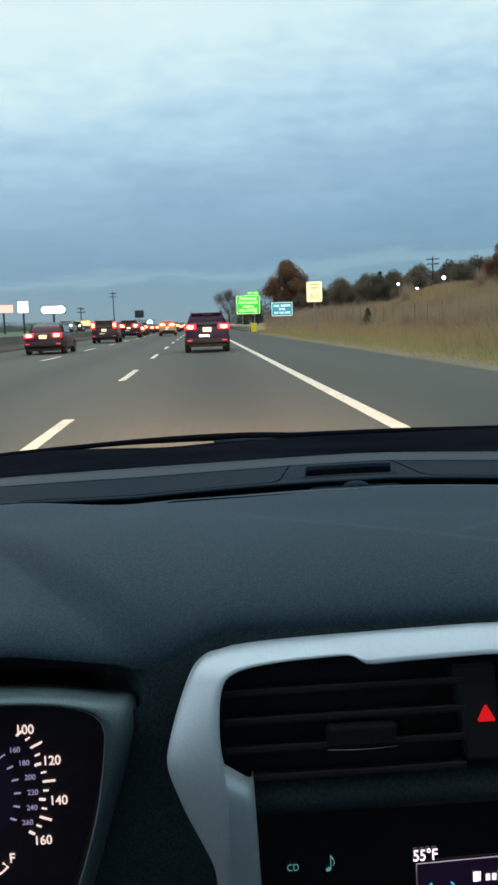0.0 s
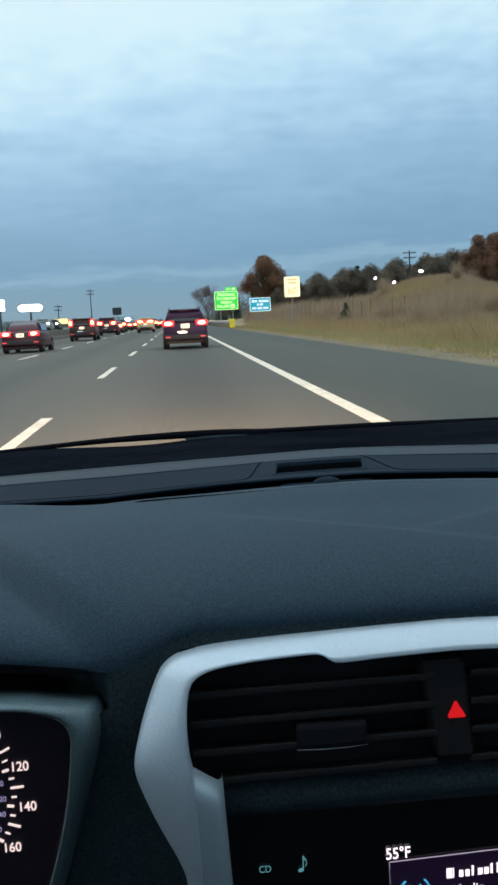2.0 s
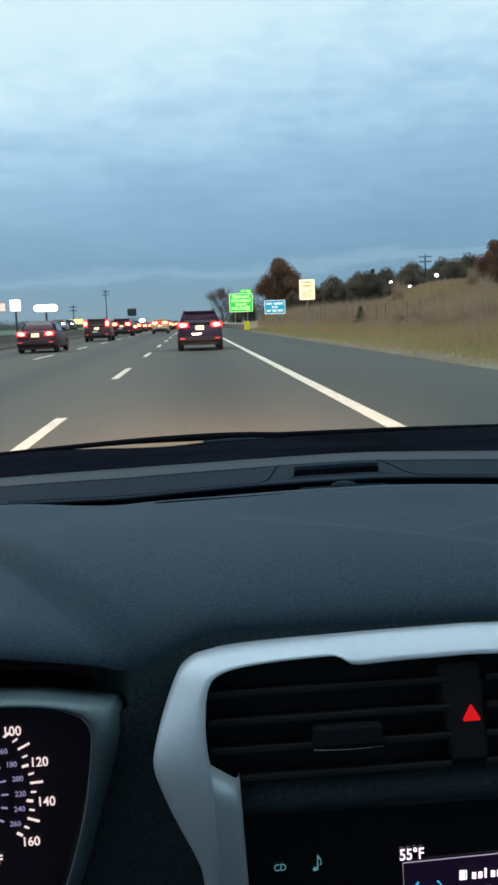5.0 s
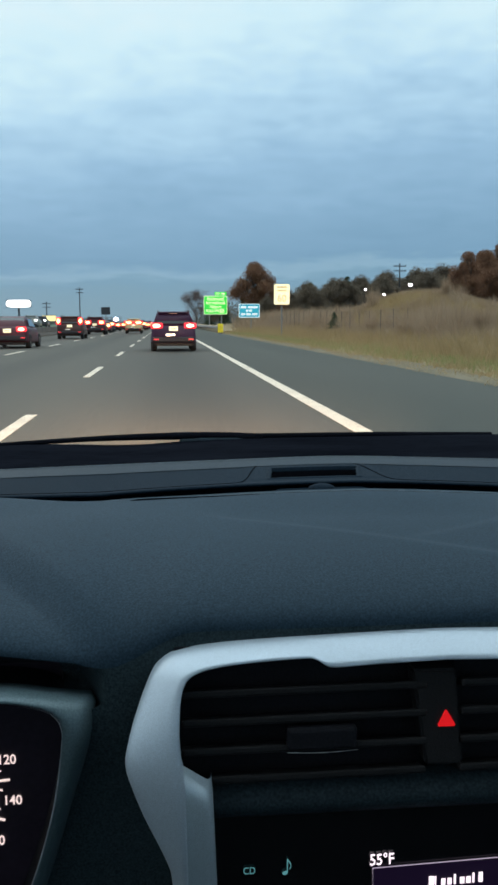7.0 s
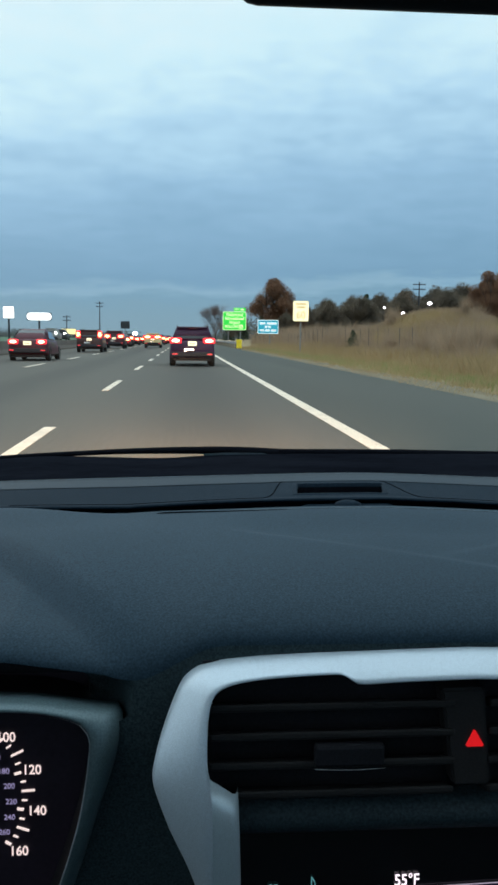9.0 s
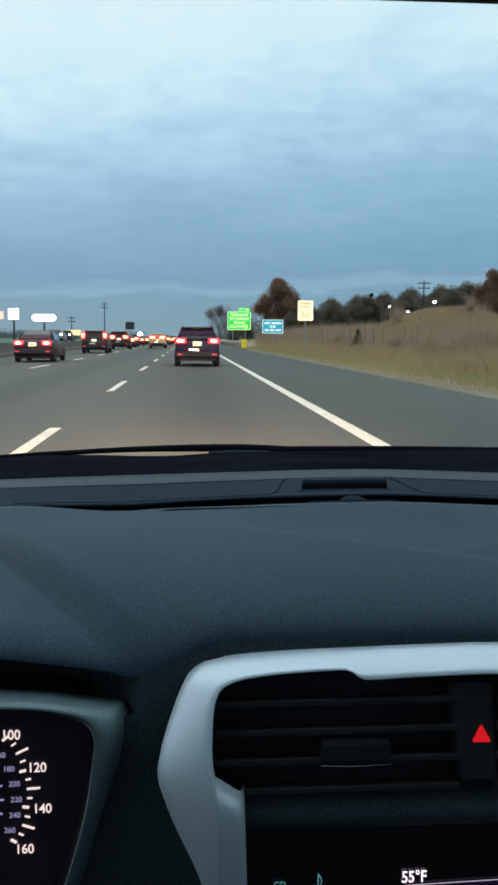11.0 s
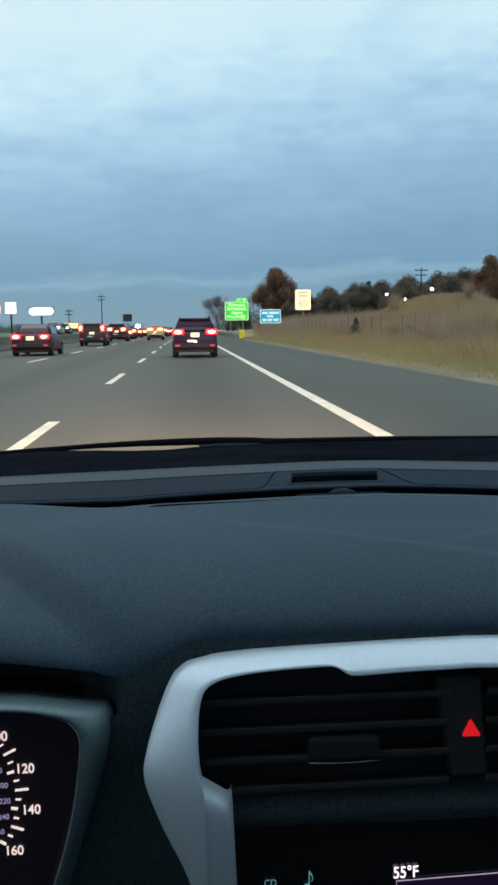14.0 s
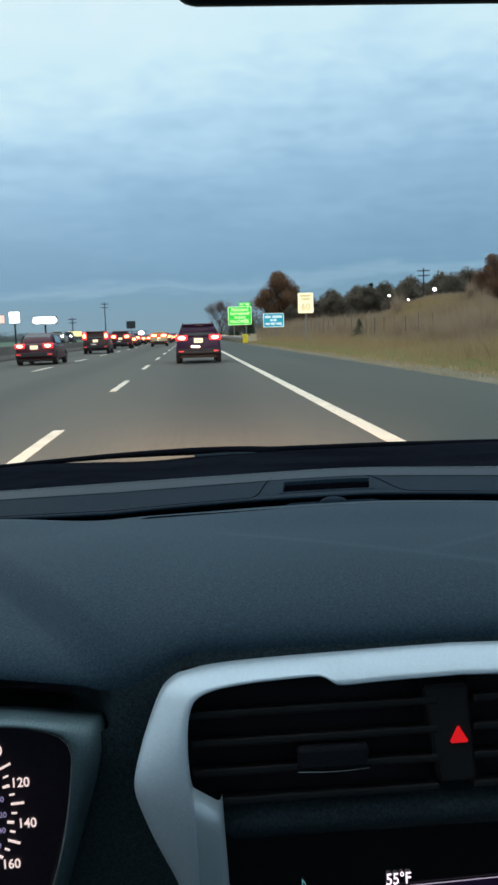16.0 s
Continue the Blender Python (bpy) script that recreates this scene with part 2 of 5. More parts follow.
def box(x0, x1, y0, y1, z0, z1, bevel=0.0, bm=None, segments=2):
    own = bm or bmesh.new()
    r = bmesh.ops.create_cube(own, size=1.0)
    for v in r["verts"]:
        v.co = Vector((x0 + (v.co.x + 0.5) * (x1 - x0), y0 + (v.co.y + 0.5) * (y1 - y0), z0 + (v.co.z + 0.5) * (z1 - z0)))
    if bevel:
        edges = {e for v in r["verts"] for e in v.link_edges}
        bmesh.ops.bevel(own, geom=list(edges), offset=bevel, segments=segments, affect="EDGES", profile=0.5)
    return own


def tube(points, radii, sides=8, bm=None):
    own = bm or bmesh.new()
    rings = []
    for i, p in enumerate(points):
        p = Vector(p)
        d = (Vector(points[min(i + 1, len(points) - 1)]) - Vector(points[max(i - 1, 0)])).normalized()
        q = d.to_track_quat("Z", "Y")
        rings.append([own.verts.new(p + q @ Vector((math.cos(2 * math.pi * k / sides) * radii[i], math.sin(2 * math.pi * k / sides) * radii[i], 0))) for k in range(sides)])
    for a, b in zip(rings, rings[1:]):
        for k in range(sides):
            own.faces.new((a[k], a[(k + 1) % sides], b[(k + 1) % sides], b[k]))
    own.faces.new(rings[0][::-1])
    own.faces.new(rings[-1])
    return own


def ring(bm, y, low, high, z0, z1, round_low=0.10, round_high=0.10):
    """A rounded cross-section: half widths low and high at heights z0 and z1."""
    pts = []
    for sx, z, w, r, a0 in ((1, z0, low, round_low, -90), (1, z1, high, round_high, 0), (-1, z1, high, round_high, 90), (-1, z0, low, round_low, 180)):
        cx, cz = sx * (w - r), z + (r if z == z0 else -r)
        for k in range(4):
            a = radians(a0 + 30 * k)
            pts.append(bm.verts.new((cx + r * math.cos(a), y, cz + r * math.sin(a))))
    return pts


def loft(sections):
    bm = bmesh.new()
    rings = [ring(bm, *s) for s in sections]
    for a, b in zip(rings, rings[1:]):
        for k in range(16):
            bm.faces.new((a[k], a[(k + 1) % 16], b[(k + 1) % 16], b[k]))
    bm.faces.new(rings[0])
    bm.faces.new(rings[-1])
    return bm


def smooth_line(points, steps=6):
    """A curve through a few points."""
    p = [Vector(q) for q in points]
    p = [2 * p[0] - p[1]] + p + [2 * p[-1] - p[-2]]
    out = []
    for i in range(1, len(p) - 2):
        for s in range(steps):
            t = s / steps
            out.append(0.5 * (2 * p[i] + (p[i + 1] - p[i - 1]) * t + (2 * p[i - 1] - 5 * p[i] + 4 * p[i + 1] - p[i + 2]) * t * t
                              + (3 * p[i] - p[i - 1] - 3 * p[i + 1] + p[i + 2]) * t ** 3))
    out.append(p[-2])
    return out


def resampled(line, count):
    d = [0.0]
    for a, b in zip(line, line[1:]):
        d.append(d[-1] + (b - a).length)
    out = []
    for i in range(count):
        s = d[-1] * i / (count - 1)
        k = max(j for j in range(len(d)) if d[j] <= s + 1e-9)
        k = min(k, len(line) - 2)
        out.append(line[k].lerp(line[k + 1], (s - d[k]) / max(d[k + 1] - d[k], 1e-9)))
    return out


def sheet(rows, bm=None):
    """A surface through rows of points."""
    own = bm or bmesh.new()
    vs = [[own.verts.new(p) for p in row] for row in rows]
    for a, b in zip(vs, vs[1:]):
        for i in range(len(a) - 1):
            own.faces.new((a[i], a[i + 1], b[i + 1], b[i]))
    return own


def raw(name, verts, faces, mat, parent=None, label=""):
    me = bpy.data.meshes.new(name)
    me.from_pydata(verts, [], faces)
    me.materials.append(mat)
    ob = new(name, me)
    ob.parent = parent
    if label:
        ob["label"] = label
    return ob


def lettering(name, text, size, mat, m, parent, label="", squeeze=1.0, bold=0.0, align="CENTER"):
    """Words in the built-in font as a mesh that faces -y before m turns it."""
    cu = bpy.data.curves.new(name, "FONT")
    cu.body, cu.size, cu.extrude, cu.offset = text, size, size * 0.01, bold
    cu.align_x, cu.align_y = align, "CENTER"
    tmp = bpy.data.objects.new(name, cu)
    me = bpy.data.meshes.new_from_object(tmp)
    bpy.data.objects.remove(tmp)
    weld = bmesh.new()
    weld.from_mesh(me)
    bmesh.ops.remove_doubles(weld, verts=weld.verts, dist=size * 0.002)
    weld.to_mesh(me)
    weld.free()
    me.transform(m @ pose(0, 0, 0, 90) @ Matrix.Diagonal((squeeze, 1, 1, 1)))
    me.materials.clear()
    me.materials.append(mat)
    ob = new(name, me)
    ob.parent = parent
    if label:
        ob["label"] = label
    return ob


def smoothstep(a, b, v):
    t = min(max((v - a) / (b - a), 0.0), 1.0)
    return t * t * (3 - 2 * t)


# ---- ground and road ----
def rise(x, y):
    """Height of the land beside the road."""
    h = -0.03
    if x > 7:
        h += 1.0 * smoothstep(9, 26, x) + 3.0 * math.exp(-((x - 24.5) / 7.0) ** 2 - ((y - 86) / 17) ** 2)
        h += 0.2 * noise.noise(Vector((x * 0.11, y * 0.06, 0.3))) * smoothstep(8, 14, x)
    if x < -12:
        h += -0.1 + 0.25 * noise.noise(Vector((x * 0.05, y * 0.03, 1.3))) * smoothstep(14, 30, -x)
    return h


xs = sorted({-3000, -1200, -500, -250, -150, -100, -70, -50, -40, -32, -26, -21, -17, -14, -12, -10.6, -5, 0, 5.6} | {6 + i * 1.5 for i in range(32)} | {60, 75, 100, 150, 250, 500, 1200, 3000})
ys = sorted({-1500, -300, -60, -20} | {i * 4 for i in range(60)} | {260, 300, 360, 450, 600, 900, 1500, 3000, 4500})
part("ground", sheet([[(x, y, rise(x, y)) for x in xs] for y in ys]), M_GROUND, None, "dry tan and green roadside grass on rough ground", smooth=True)
tagged(bpy.data.objects["ground"], category="ground", kind="structure")
field = part("field", sheet([[(x, y, rise(x, y) + 0.03 + (0.55 if x < -14 else 0.0)) for x in (-900, -300, -120, -60, -40, -30, -22, -17, -13, -11.6)] for y in ys if -60 <= y <= 900]), M_FIELD, None, "green grass field beyond the median barrier")
tagged(field, category="field", kind="structure")

road = thing("road", "grey-brown worn asphalt highway with three lanes", "road", kind="structure")
part("carriageway", box(-10.35, 2.02, -60, 2200, -0.3, 0.0), M_ROAD, road)
part("shoulder", box(2.02, 5.85, -60, 2200, -0.3, -0.004), M_SHOULDER, road, "darker greenish asphalt shoulder")
part("edge_line", box(1.92, 2.11, -60, 2200, -0.02, 0.006), M_PAINT, road, "continuous white edge line")
verge = sheet([[(5.80, y, -0.002), (6.10, y, 0.012 + 0.006 * math.sin(y * 0.7)), (6.70 + 0.25 * math.sin(y * 0.31), y, 0.006), (7.25 + 0.35 * math.sin(y * 0.23), y, -0.06)] for y in range(-60, 400, 4)])
part("gravel_edge", verge, material("pale_gravel", (0.105, 0.085, 0.048), (0.180, 0.142, 0.084), 1.2, 0.95, grain=14, bump=0.3, stretch=(1, 0.3, 1)), road, "pale gravel edge beside the shoulder")
dash = box(-0.07, 0.07, 0, 4.4, -0.02, 0.006)
dash_me = bpy.data.meshes.new("lane_dash")
dash.to_mesh(dash_me)
dash.free()
dash_me.materials.append(M_PAINT)
for line_x, start in ((-1.66, 6.8), (-5.72, 8.6)):
    for i in range(22):
        d = new("lane_dash", dash_me)
        d.parent, d.location = road, (line_x, start + 12.2 * i, 0)

# ---- inside the car ----
MID = 0.143  # the car's middle


def quarter(u):
    """A quarter of a circle, rising from 0 to 1."""
    u = min(max(u, 0.0), 1.0)
    return math.sqrt(1 - (1 - u) ** 2)


def strip_front(x):
    """Height of the hard strip's front edge, which arches over the car's middle."""
    d = x - MID
    return 0.9928 - (0.0069 * (-d / 0.2) ** 2.0 if -0.2 < d < 0 else 0.0069 - 0.004 * (d + 0.2) if d < 0 else 0.0026 * (d / 0.067) ** 1.3)


def pad_height(x, y):
    """The soft top of the dash: it rolls up from its front edge, with a flatter hood over the instruments."""
    u = y - 0.4715
    front = 0.9540 - 0.020 * smoothstep(0.010, -0.045, x)
    main = front + (0.9850 - front) * quarter(u / 0.155) ** 0.92 + 0.009 * u
    hood = 0.9425 + 0.0125 * quarter(u / 0.030) + 0.0366 * (max(u, 0.0) / 0.2155) ** 1.35 + 0.15 * min(max(-0.08 - x, -0.03), 0.03)
    edge = -0.060 - (y - 0.478) * 0.72
    over = min(max((edge + 0.027 - x) / 0.028, 0.0), 1.0) ** 1.6
    z = main * (1 - over) + hood * over
    d = x - MID
    crease = 0.560 - 0.52 * d
    z -= 0.0024 * smoothstep(crease - 0.008, crease + 0.008, y) * smoothstep(-0.135, -0.095, d) * smoothstep(0.120, 0.050, d)
    crease = 0.560 + 0.50 * d
    z -= 0.0018 * smoothstep(crease - 0.008, crease + 0.008, y) * smoothstep(-0.010, 0.030, d) * smoothstep(0.135, 0.100, d)
    rear = strip_front(x) + 0.0050 - 0.0058 * smoothstep(-0.150, -0.065, x) - 0.0014 * smoothstep(-0.05, 0.03, x)
    z += (rear - z) * smoothstep(0.615, 0.687, y)
    return z - 0.06 * (abs(x - MID) / 0.75) ** 4


def front_z(x):
    return pad_height(x, 0.4715)


dashboard = thing("dashboard", "dark blue-grey soft-touch car dashboard with a silver console bezel", "dashboard")
columns = [MID - 0.75 + 0.375 * i / 60 for i in range(60)] + [-0.232 + 0.252 * i / 168 for i in range(168)] + [0.020 + 0.873 * i / 190 for i in range(191)]
rows = []
for k in range(77):
    y = 0.4715 + 0.2155 * (k / 76) ** 1.7
    rows.append([(x, y, pad_height(x, y)) for x in columns])
rows.append([(x, 0.692, pad_height(x, 0.687) - 0.003) for x in columns])
rows.append([(x, 0.697, pad_height(x, 0.687) - 0.016) for x in columns])
part("pad", sheet(rows), M_PAD, dashboard, "dark blue-grey soft-touch padding", smooth=True)


def ledge_height(x, y):
    """The hard strip along the windscreen: highest in the car's middle, with a raised front edge."""
    t, d = (y - 0.70) / 0.11, x - MID
    front = strip_front(x)
    back = 0.9968 - (0.0266 if d < 0 else 0.040) * (math.sqrt(d * d + 0.0009) - 0.03)
    z = front + (back - front) * min(max(t, 0.0), 1.0) + 0.0018 * (1 - smoothstep(0.0, 0.15, t))
    z += 0.0012 * smoothstep(0.056, 0.068, x) * smoothstep(0.178, 0.164, x) * smoothstep(0.05, 0.2, t) * smoothstep(0.75, 0.6, t)
    return z - 0.02 * (max(abs(d) - 0.25, 0) / 0.5) ** 2


fine_columns = [MID - 0.75 + 1.5 * i / 600 for i in range(601)]
rows = [[(x, 0.735, ledge_height(x, 0.70) - 0.0075) for x in fine_columns], [(x, 0.703, ledge_height(x, 0.70) - 0.003) for x in fine_columns],
        [(x, 0.7005, ledge_height(x, 0.70) - 0.0016) for x in fine_columns], [(x, 0.7015, ledge_height(x, 0.70) - 0.0004) for x in fine_columns]]
for k in range(28):
    y = 0.704 + 0.106 * k / 27
    rows.append([(x, y, ledge_height(x, y)) for x in fine_columns])
rows.append([(x, 0.816, ledge_height(x, 0.81) - 0.020) for x in fine_columns])
ledge = sheet(rows)
hole = []
for f in ledge.faces:
    c = f.calc_center_median()
    s = (c.y - 0.7210) / 0.0405
    if 0.0 < s < 1.0 and 0.0785 + 0.0058 * s < c.x < 0.1505 + 0.0075 * s:
        hole.append(f)
bmesh.ops.delete(ledge, geom=hole, context="FACES")
part("defroster_panel", ledge, M_LEDGE, dashboard, "grey hard plastic strip along the windscreen", smooth=True)
# This sheet closes the recess, and its black stands for the shade inside.
part("shadow_gap", sheet([[(x, 0.712, 0.93) for x in fine_columns], [(x, 0.712, ledge_height(x, 0.70) - 0.0025) for x in fine_columns]]), M_MATTE, dashboard, "black sheet painted as the shade under the defroster strip")
# slot of the defroster: a dark well with a thin lip round it
def slot_loop(grow, lift):
    """The slot's outline, which tapers a little towards the windscreen, as a closed loop of points."""
    x0, x1, y0, y1 = 0.0785 - grow, 0.1505 + grow, 0.7210 - grow, 0.7615 + grow
    corners = [(x0, y0), (x1, y0), (x1 + 0.0075, y1), (x0 + 0.0058, y1)]
    pts = []
    for k in range(4):
        (xa, ya), (xb, yb) = corners[k], corners[(k + 1) % 4]
        for i in range(12):
            x, y = xa + (xb - xa) * i / 12, ya + (yb - ya) * i / 12
            pts.append((x, y, ledge_height(x, y) + lift))
    return pts + pts[:1]


part("slot_frame", sheet([slot_loop(0.0040, -0.0012), slot_loop(0.0034, 0.0002), slot_loop(0.0008, 0.0004), slot_loop(0.0, 0.0004), slot_loop(0.0, -0.004)]), M_LEDGE, dashboard, "grey lip round the demister slot", smooth=True)
well = sheet([slot_loop(0.0, -0.003), slot_loop(-0.001, -0.022)])
part("defroster_slot", well, M_MATTE, dashboard, "black sunken demister slot", smooth=True)
part("slot_floor", box(0.072, 0.164, 0.712, 0.772, 0.964, 0.969), M_MATTE, dashboard, "black floor of the demister slot")
# overlay on the ledge that paints its rear edge as lit
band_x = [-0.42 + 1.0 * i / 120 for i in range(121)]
part("rear_band", sheet([[(x, y, ledge_height(x, y) + 0.0005) for x in band_x] for y in (0.7765, 0.785, 0.795, 0.805, 0.8105)]), M_BAND, dashboard, "strip along the windscreen edge, sky light painted into it", smooth=True)
# lip, groove and seam of the strip along the windscreen
line_x = [-0.42 + 1.0 * i / 60 for i in range(61)]
part("rear_lip", tube([(x, 0.8115, ledge_height(x, 0.81) + 0.0002) for x in line_x], [0.0011] * 61, 6), M_LIP, dashboard, "rounded rear lip in a painted highlight tone", smooth=True)
groove = smooth_line([(-0.150, 0.7055, 0), (-0.1475, 0.7090, 0), (-0.140, 0.7108, 0), (-0.10, 0.7112, 0), (-0.02, 0.7112, 0), (0.03, 0.7112, 0), (0.050, 0.7130, 0), (0.0590, 0.7260, 0), (0.0660, 0.7530, 0), (0.0750, 0.7870, 0)])
part("groove", tube([(p.x, p.y, ledge_height(p.x, p.y) - 0.0001) for p in groove], [0.0007] * len(groove), 6), M_MATTE, dashboard, "thin dark groove", smooth=True)
groove = smooth_line([(0.158, 0.7870, 0), (0.1665, 0.7530, 0), (0.1740, 0.7260, 0), (0.184, 0.7135, 0), (0.205, 0.7115, 0), (0.30, 0.7115, 0), (0.42, 0.7115, 0), (0.53, 0.7115, 0)])
part("groove", tube([(p.x, p.y, ledge_height(p.x, p.y) - 0.0001) for p in groove], [0.0007] * len(groove), 6), M_MATTE, dashboard, "thin dark groove", smooth=True)
line_x = [-0.036 + 0.40 * i / 40 for i in range(41)]
part("pad_seam", tube([(x, 0.679, pad_height(x, 0.679) - 0.0002) for x in line_x], [0.0001 + 0.0006 * smoothstep(0, 6, i) for i in range(41)], 6), M_LIP, dashboard, "fine seam along the padding in a painted highlight tone", smooth=True)
# a tapering black line paints the shade below the strip's edge
wedge_x = [-0.034 + 0.10 * i / 30 for i in range(31)]
part("strip_edge", tube([(x, 0.6775, pad_height(x, 0.6775) + 0.0002) for x in wedge_x], [0.00012 + 0.0009 * smoothstep(0, 2, i) * (1 - i / 30) for i in range(31)], 6), M_MATTE, dashboard, "black wedge painted as shade under the rear strip's end", smooth=True)
lip_x = [0.074 + 0.088 * i / 40 for i in range(41)]
part("gap_lip", sheet([[(x, 0.6935, ledge_height(x, 0.70) - 0.0120) for x in lip_x], [(x, 0.6955, ledge_height(x, 0.70) - 0.0048 - 0.004 * (1 - smoothstep(0.074, 0.084, x) * smoothstep(0.162, 0.150, x))) for x in lip_x], [(x, 0.7005, ledge_height(x, 0.70) - 0.0050 - 0.004 * (1 - smoothstep(0.074, 0.084, x) * smoothstep(0.162, 0.150, x))) for x in lip_x]]), M_LEDGE, dashboard, "grey lip inside the gap", smooth=True)
dome = bmesh.new()
bmesh.ops.create_uvsphere(dome, u_segments=20, v_segments=10, radius=1.0)
for v in dome.verts:
    v.co = Vector((0.1165 + v.co.x * 0.0112, 0.6950 + v.co.y * 0.0075, 0.9890 + (v.co.z if v.co.z > 0 else v.co.z * 3) * 0.0048))
part("light_sensor", dome, M_LEDGE, dashboard, "small domed light sensor", smooth=True)

def tucked(x, y, z):
    """The face beside the instruments leans under towards the steering column."""
    far = 1 + 0.45 * max(0.900 - z, 0)
    return (x * far, y * far, 1.12 + (z - 1.12) * far)


def face_left(z):
    """Where the face of the dash ends behind the instrument surround."""
    return -0.040 if z > 0.909 else -0.0555 - 0.29 * max(0.897 - z, 0)


face = []
for k in range(41):
    s = k / 40
    left = face_left(0.56 + 0.37 * s)
    row_x = [left + (0.006 - left) * i / 24 for i in range(25)]
    face.append([tucked(x, 0.4716, 0.56 + (front_z(max(x, -0.05)) + 0.0002 - 0.56) * s) for x in row_x])
part("front_panel", sheet(face), M_FACE, dashboard, "dark face of the dash", smooth=True)
row_x = [2 * MID - 0.006 + (MID + 0.75 - 2 * MID + 0.006) * i / 24 for i in range(25)]
face = [[(x, 0.4716, 0.56 + (front_z(x) + 0.0002 - 0.56) * k / 6) for x in row_x] for k in range(7)]
part("front_panel", sheet(face), M_FACE, dashboard, "dark face of the dash", smooth=True)
face = [[(x, 0.4716, z) for x in [0.006 + 2 * (MID - 0.006) * i / 30 for i in range(31)]] for z in (0.944, 0.948, 0.9545)]
part("front_panel", sheet(face), M_FACE, dashboard, "dark strip above the console", smooth=True)
def hood_under(columns):
    """The front of the hood, hollowed out under its edge and fading into the face of the dash at its end."""
    rows = []
    for k in range(15):
        row = []
        for x in columns:
            beside = smoothstep(-0.072, -0.064, x)
            low = 0.9225 - 0.0175 * beside
            z = low + (front_z(x) + 0.0002 - low) * k / 14
            v = min((front_z(x) - z) / 0.012, 1.0)
            hollow = smoothstep(-0.35, 1.0, v) * min(1.0, 6 * v) * (1 - beside * (1 - smoothstep(0.905, 0.914, z)))
            row.append((x, 0.4722 + 0.046 * hollow * smoothstep(-0.040, -0.060, x), z))
        rows.append(row)
    return sheet(rows)


# The hood's shadow is put into the colour: black plastic left of its end.
part("hood_face", hood_under([MID - 0.75 + (0.677 - MID) * i / 50 for i in range(51)]), M_BLACK, dashboard, "instrument hood front, blackened for the shade under its edge", smooth=True)
part("hood_end", hood_under([-0.073 + 0.033 * i / 30 for i in range(31)]), M_FACE, dashboard, "dark end of the instrument hood", smooth=True)


# silver bezel: a ribbon between two outlines, mirrored about the middle
outer = smooth_line([(MID, 0, 0.9606), (0.092, 0, 0.9592), (0.028, 0, 0.9565), (0.0, 0, 0.9525), (-0.0112, 0, 0.9455), (-0.0178, 0, 0.934), (-0.0252, 0, 0.9125),
                     (-0.0298, 0, 0.8945), (-0.0305, 0, 0.8850), (-0.0283, 0, 0.8755), (-0.0205, 0, 0.8545), (-0.0098, 0, 0.8315), (-0.0060, 0, 0.815), (-0.003, 0, 0.76)])
inner = smooth_line([(MID, 0, 0.9410), (0.105, 0, 0.9400), (0.0815, 0, 0.9390), (0.0760, 0, 0.9408), (0.0715, 0, 0.9438), (0.064, 0, 0.9446), (0.028, 0, 0.9424), (0.0075, 0, 0.9378),
                     (0.0006, 0, 0.928), (-0.0012, 0, 0.905), (-0.0004, 0, 0.886), (0.0014, 0, 0.873), (0.0026, 0, 0.818), (0.004, 0, 0.76)])
outer, inner = resampled(outer, 90), resampled(inner, 90)


def leant(x, y, z):
    """The console's face is bowed: it leans back towards its top edge and under towards the floor."""
    near = 0.965 + 6.5 * (z - 0.868) ** 2
    return (x * near, y * near, 1.12 + (z - 1.12) * near)


def bezel_half(sign):
    """sign 1: the driver's half, -1: the passenger's."""
    rows = []
    for o, i in zip(outer, inner):
        row = []
        top = smoothstep(0.88, 0.957, o.z)
        for s, dy in ((0.03, 0.014), (0.01, 0.004), (0.06, 0.0012), (0.25, 0.0), (0.5, -0.0008), (0.75, -0.0010), (0.93, -0.0004), (1.0, 0.001), (1.0, 0.016)):
            p = o.lerp(i, s)
            y = 0.450 + dy + (1 - s) * (0.005 + 0.006 * top)
            z = p.z - 0.0068 * top * (1 - s)
            row.append(leant(MID + (p.x - MID) * sign, y, z))
        rows.append(row)
    return rows


bez = sheet(bezel_half(1))
sheet(bezel_half(-1), bez)
bmesh.ops.remove_doubles(bez, verts=bez.verts, dist=0.00005)
part("console_bezel", bez, M_SILVER, dashboard, "satin silver bezel round the air vents", smooth=True)
for sign in (1, -1):
    rows = []
    for s in (0.0, 0.012, 0.03, 0.05, 0.08, 0.12, 0.2, 0.4, 0.7, 1.0):
        row = []
        for u in (0.0, 0.3, 0.6, 0.78, 0.88, 0.95, 1.0):
            x = (0.0006 + 0.0030 * s) * (1 - u) + (0.0166 + 0.0042 * s) * u
            z = (0.8822 - 0.1222 * s) * (1 - u) + (0.8700 - 0.1100 * s) * u
            y = 0.4515 + 0.0030 * u + 0.011 * (1 - quarter(s / 0.09)) + 0.012 * (1 - quarter((1 - u) / 0.24))
            row.append(leant(MID + (x - MID) * sign, y, z))
        rows.append(row)
    bm = sheet(rows)
    part("bezel_flange", bm, M_FLANGE, dashboard, "silver inner facet of the bezel", smooth=True)

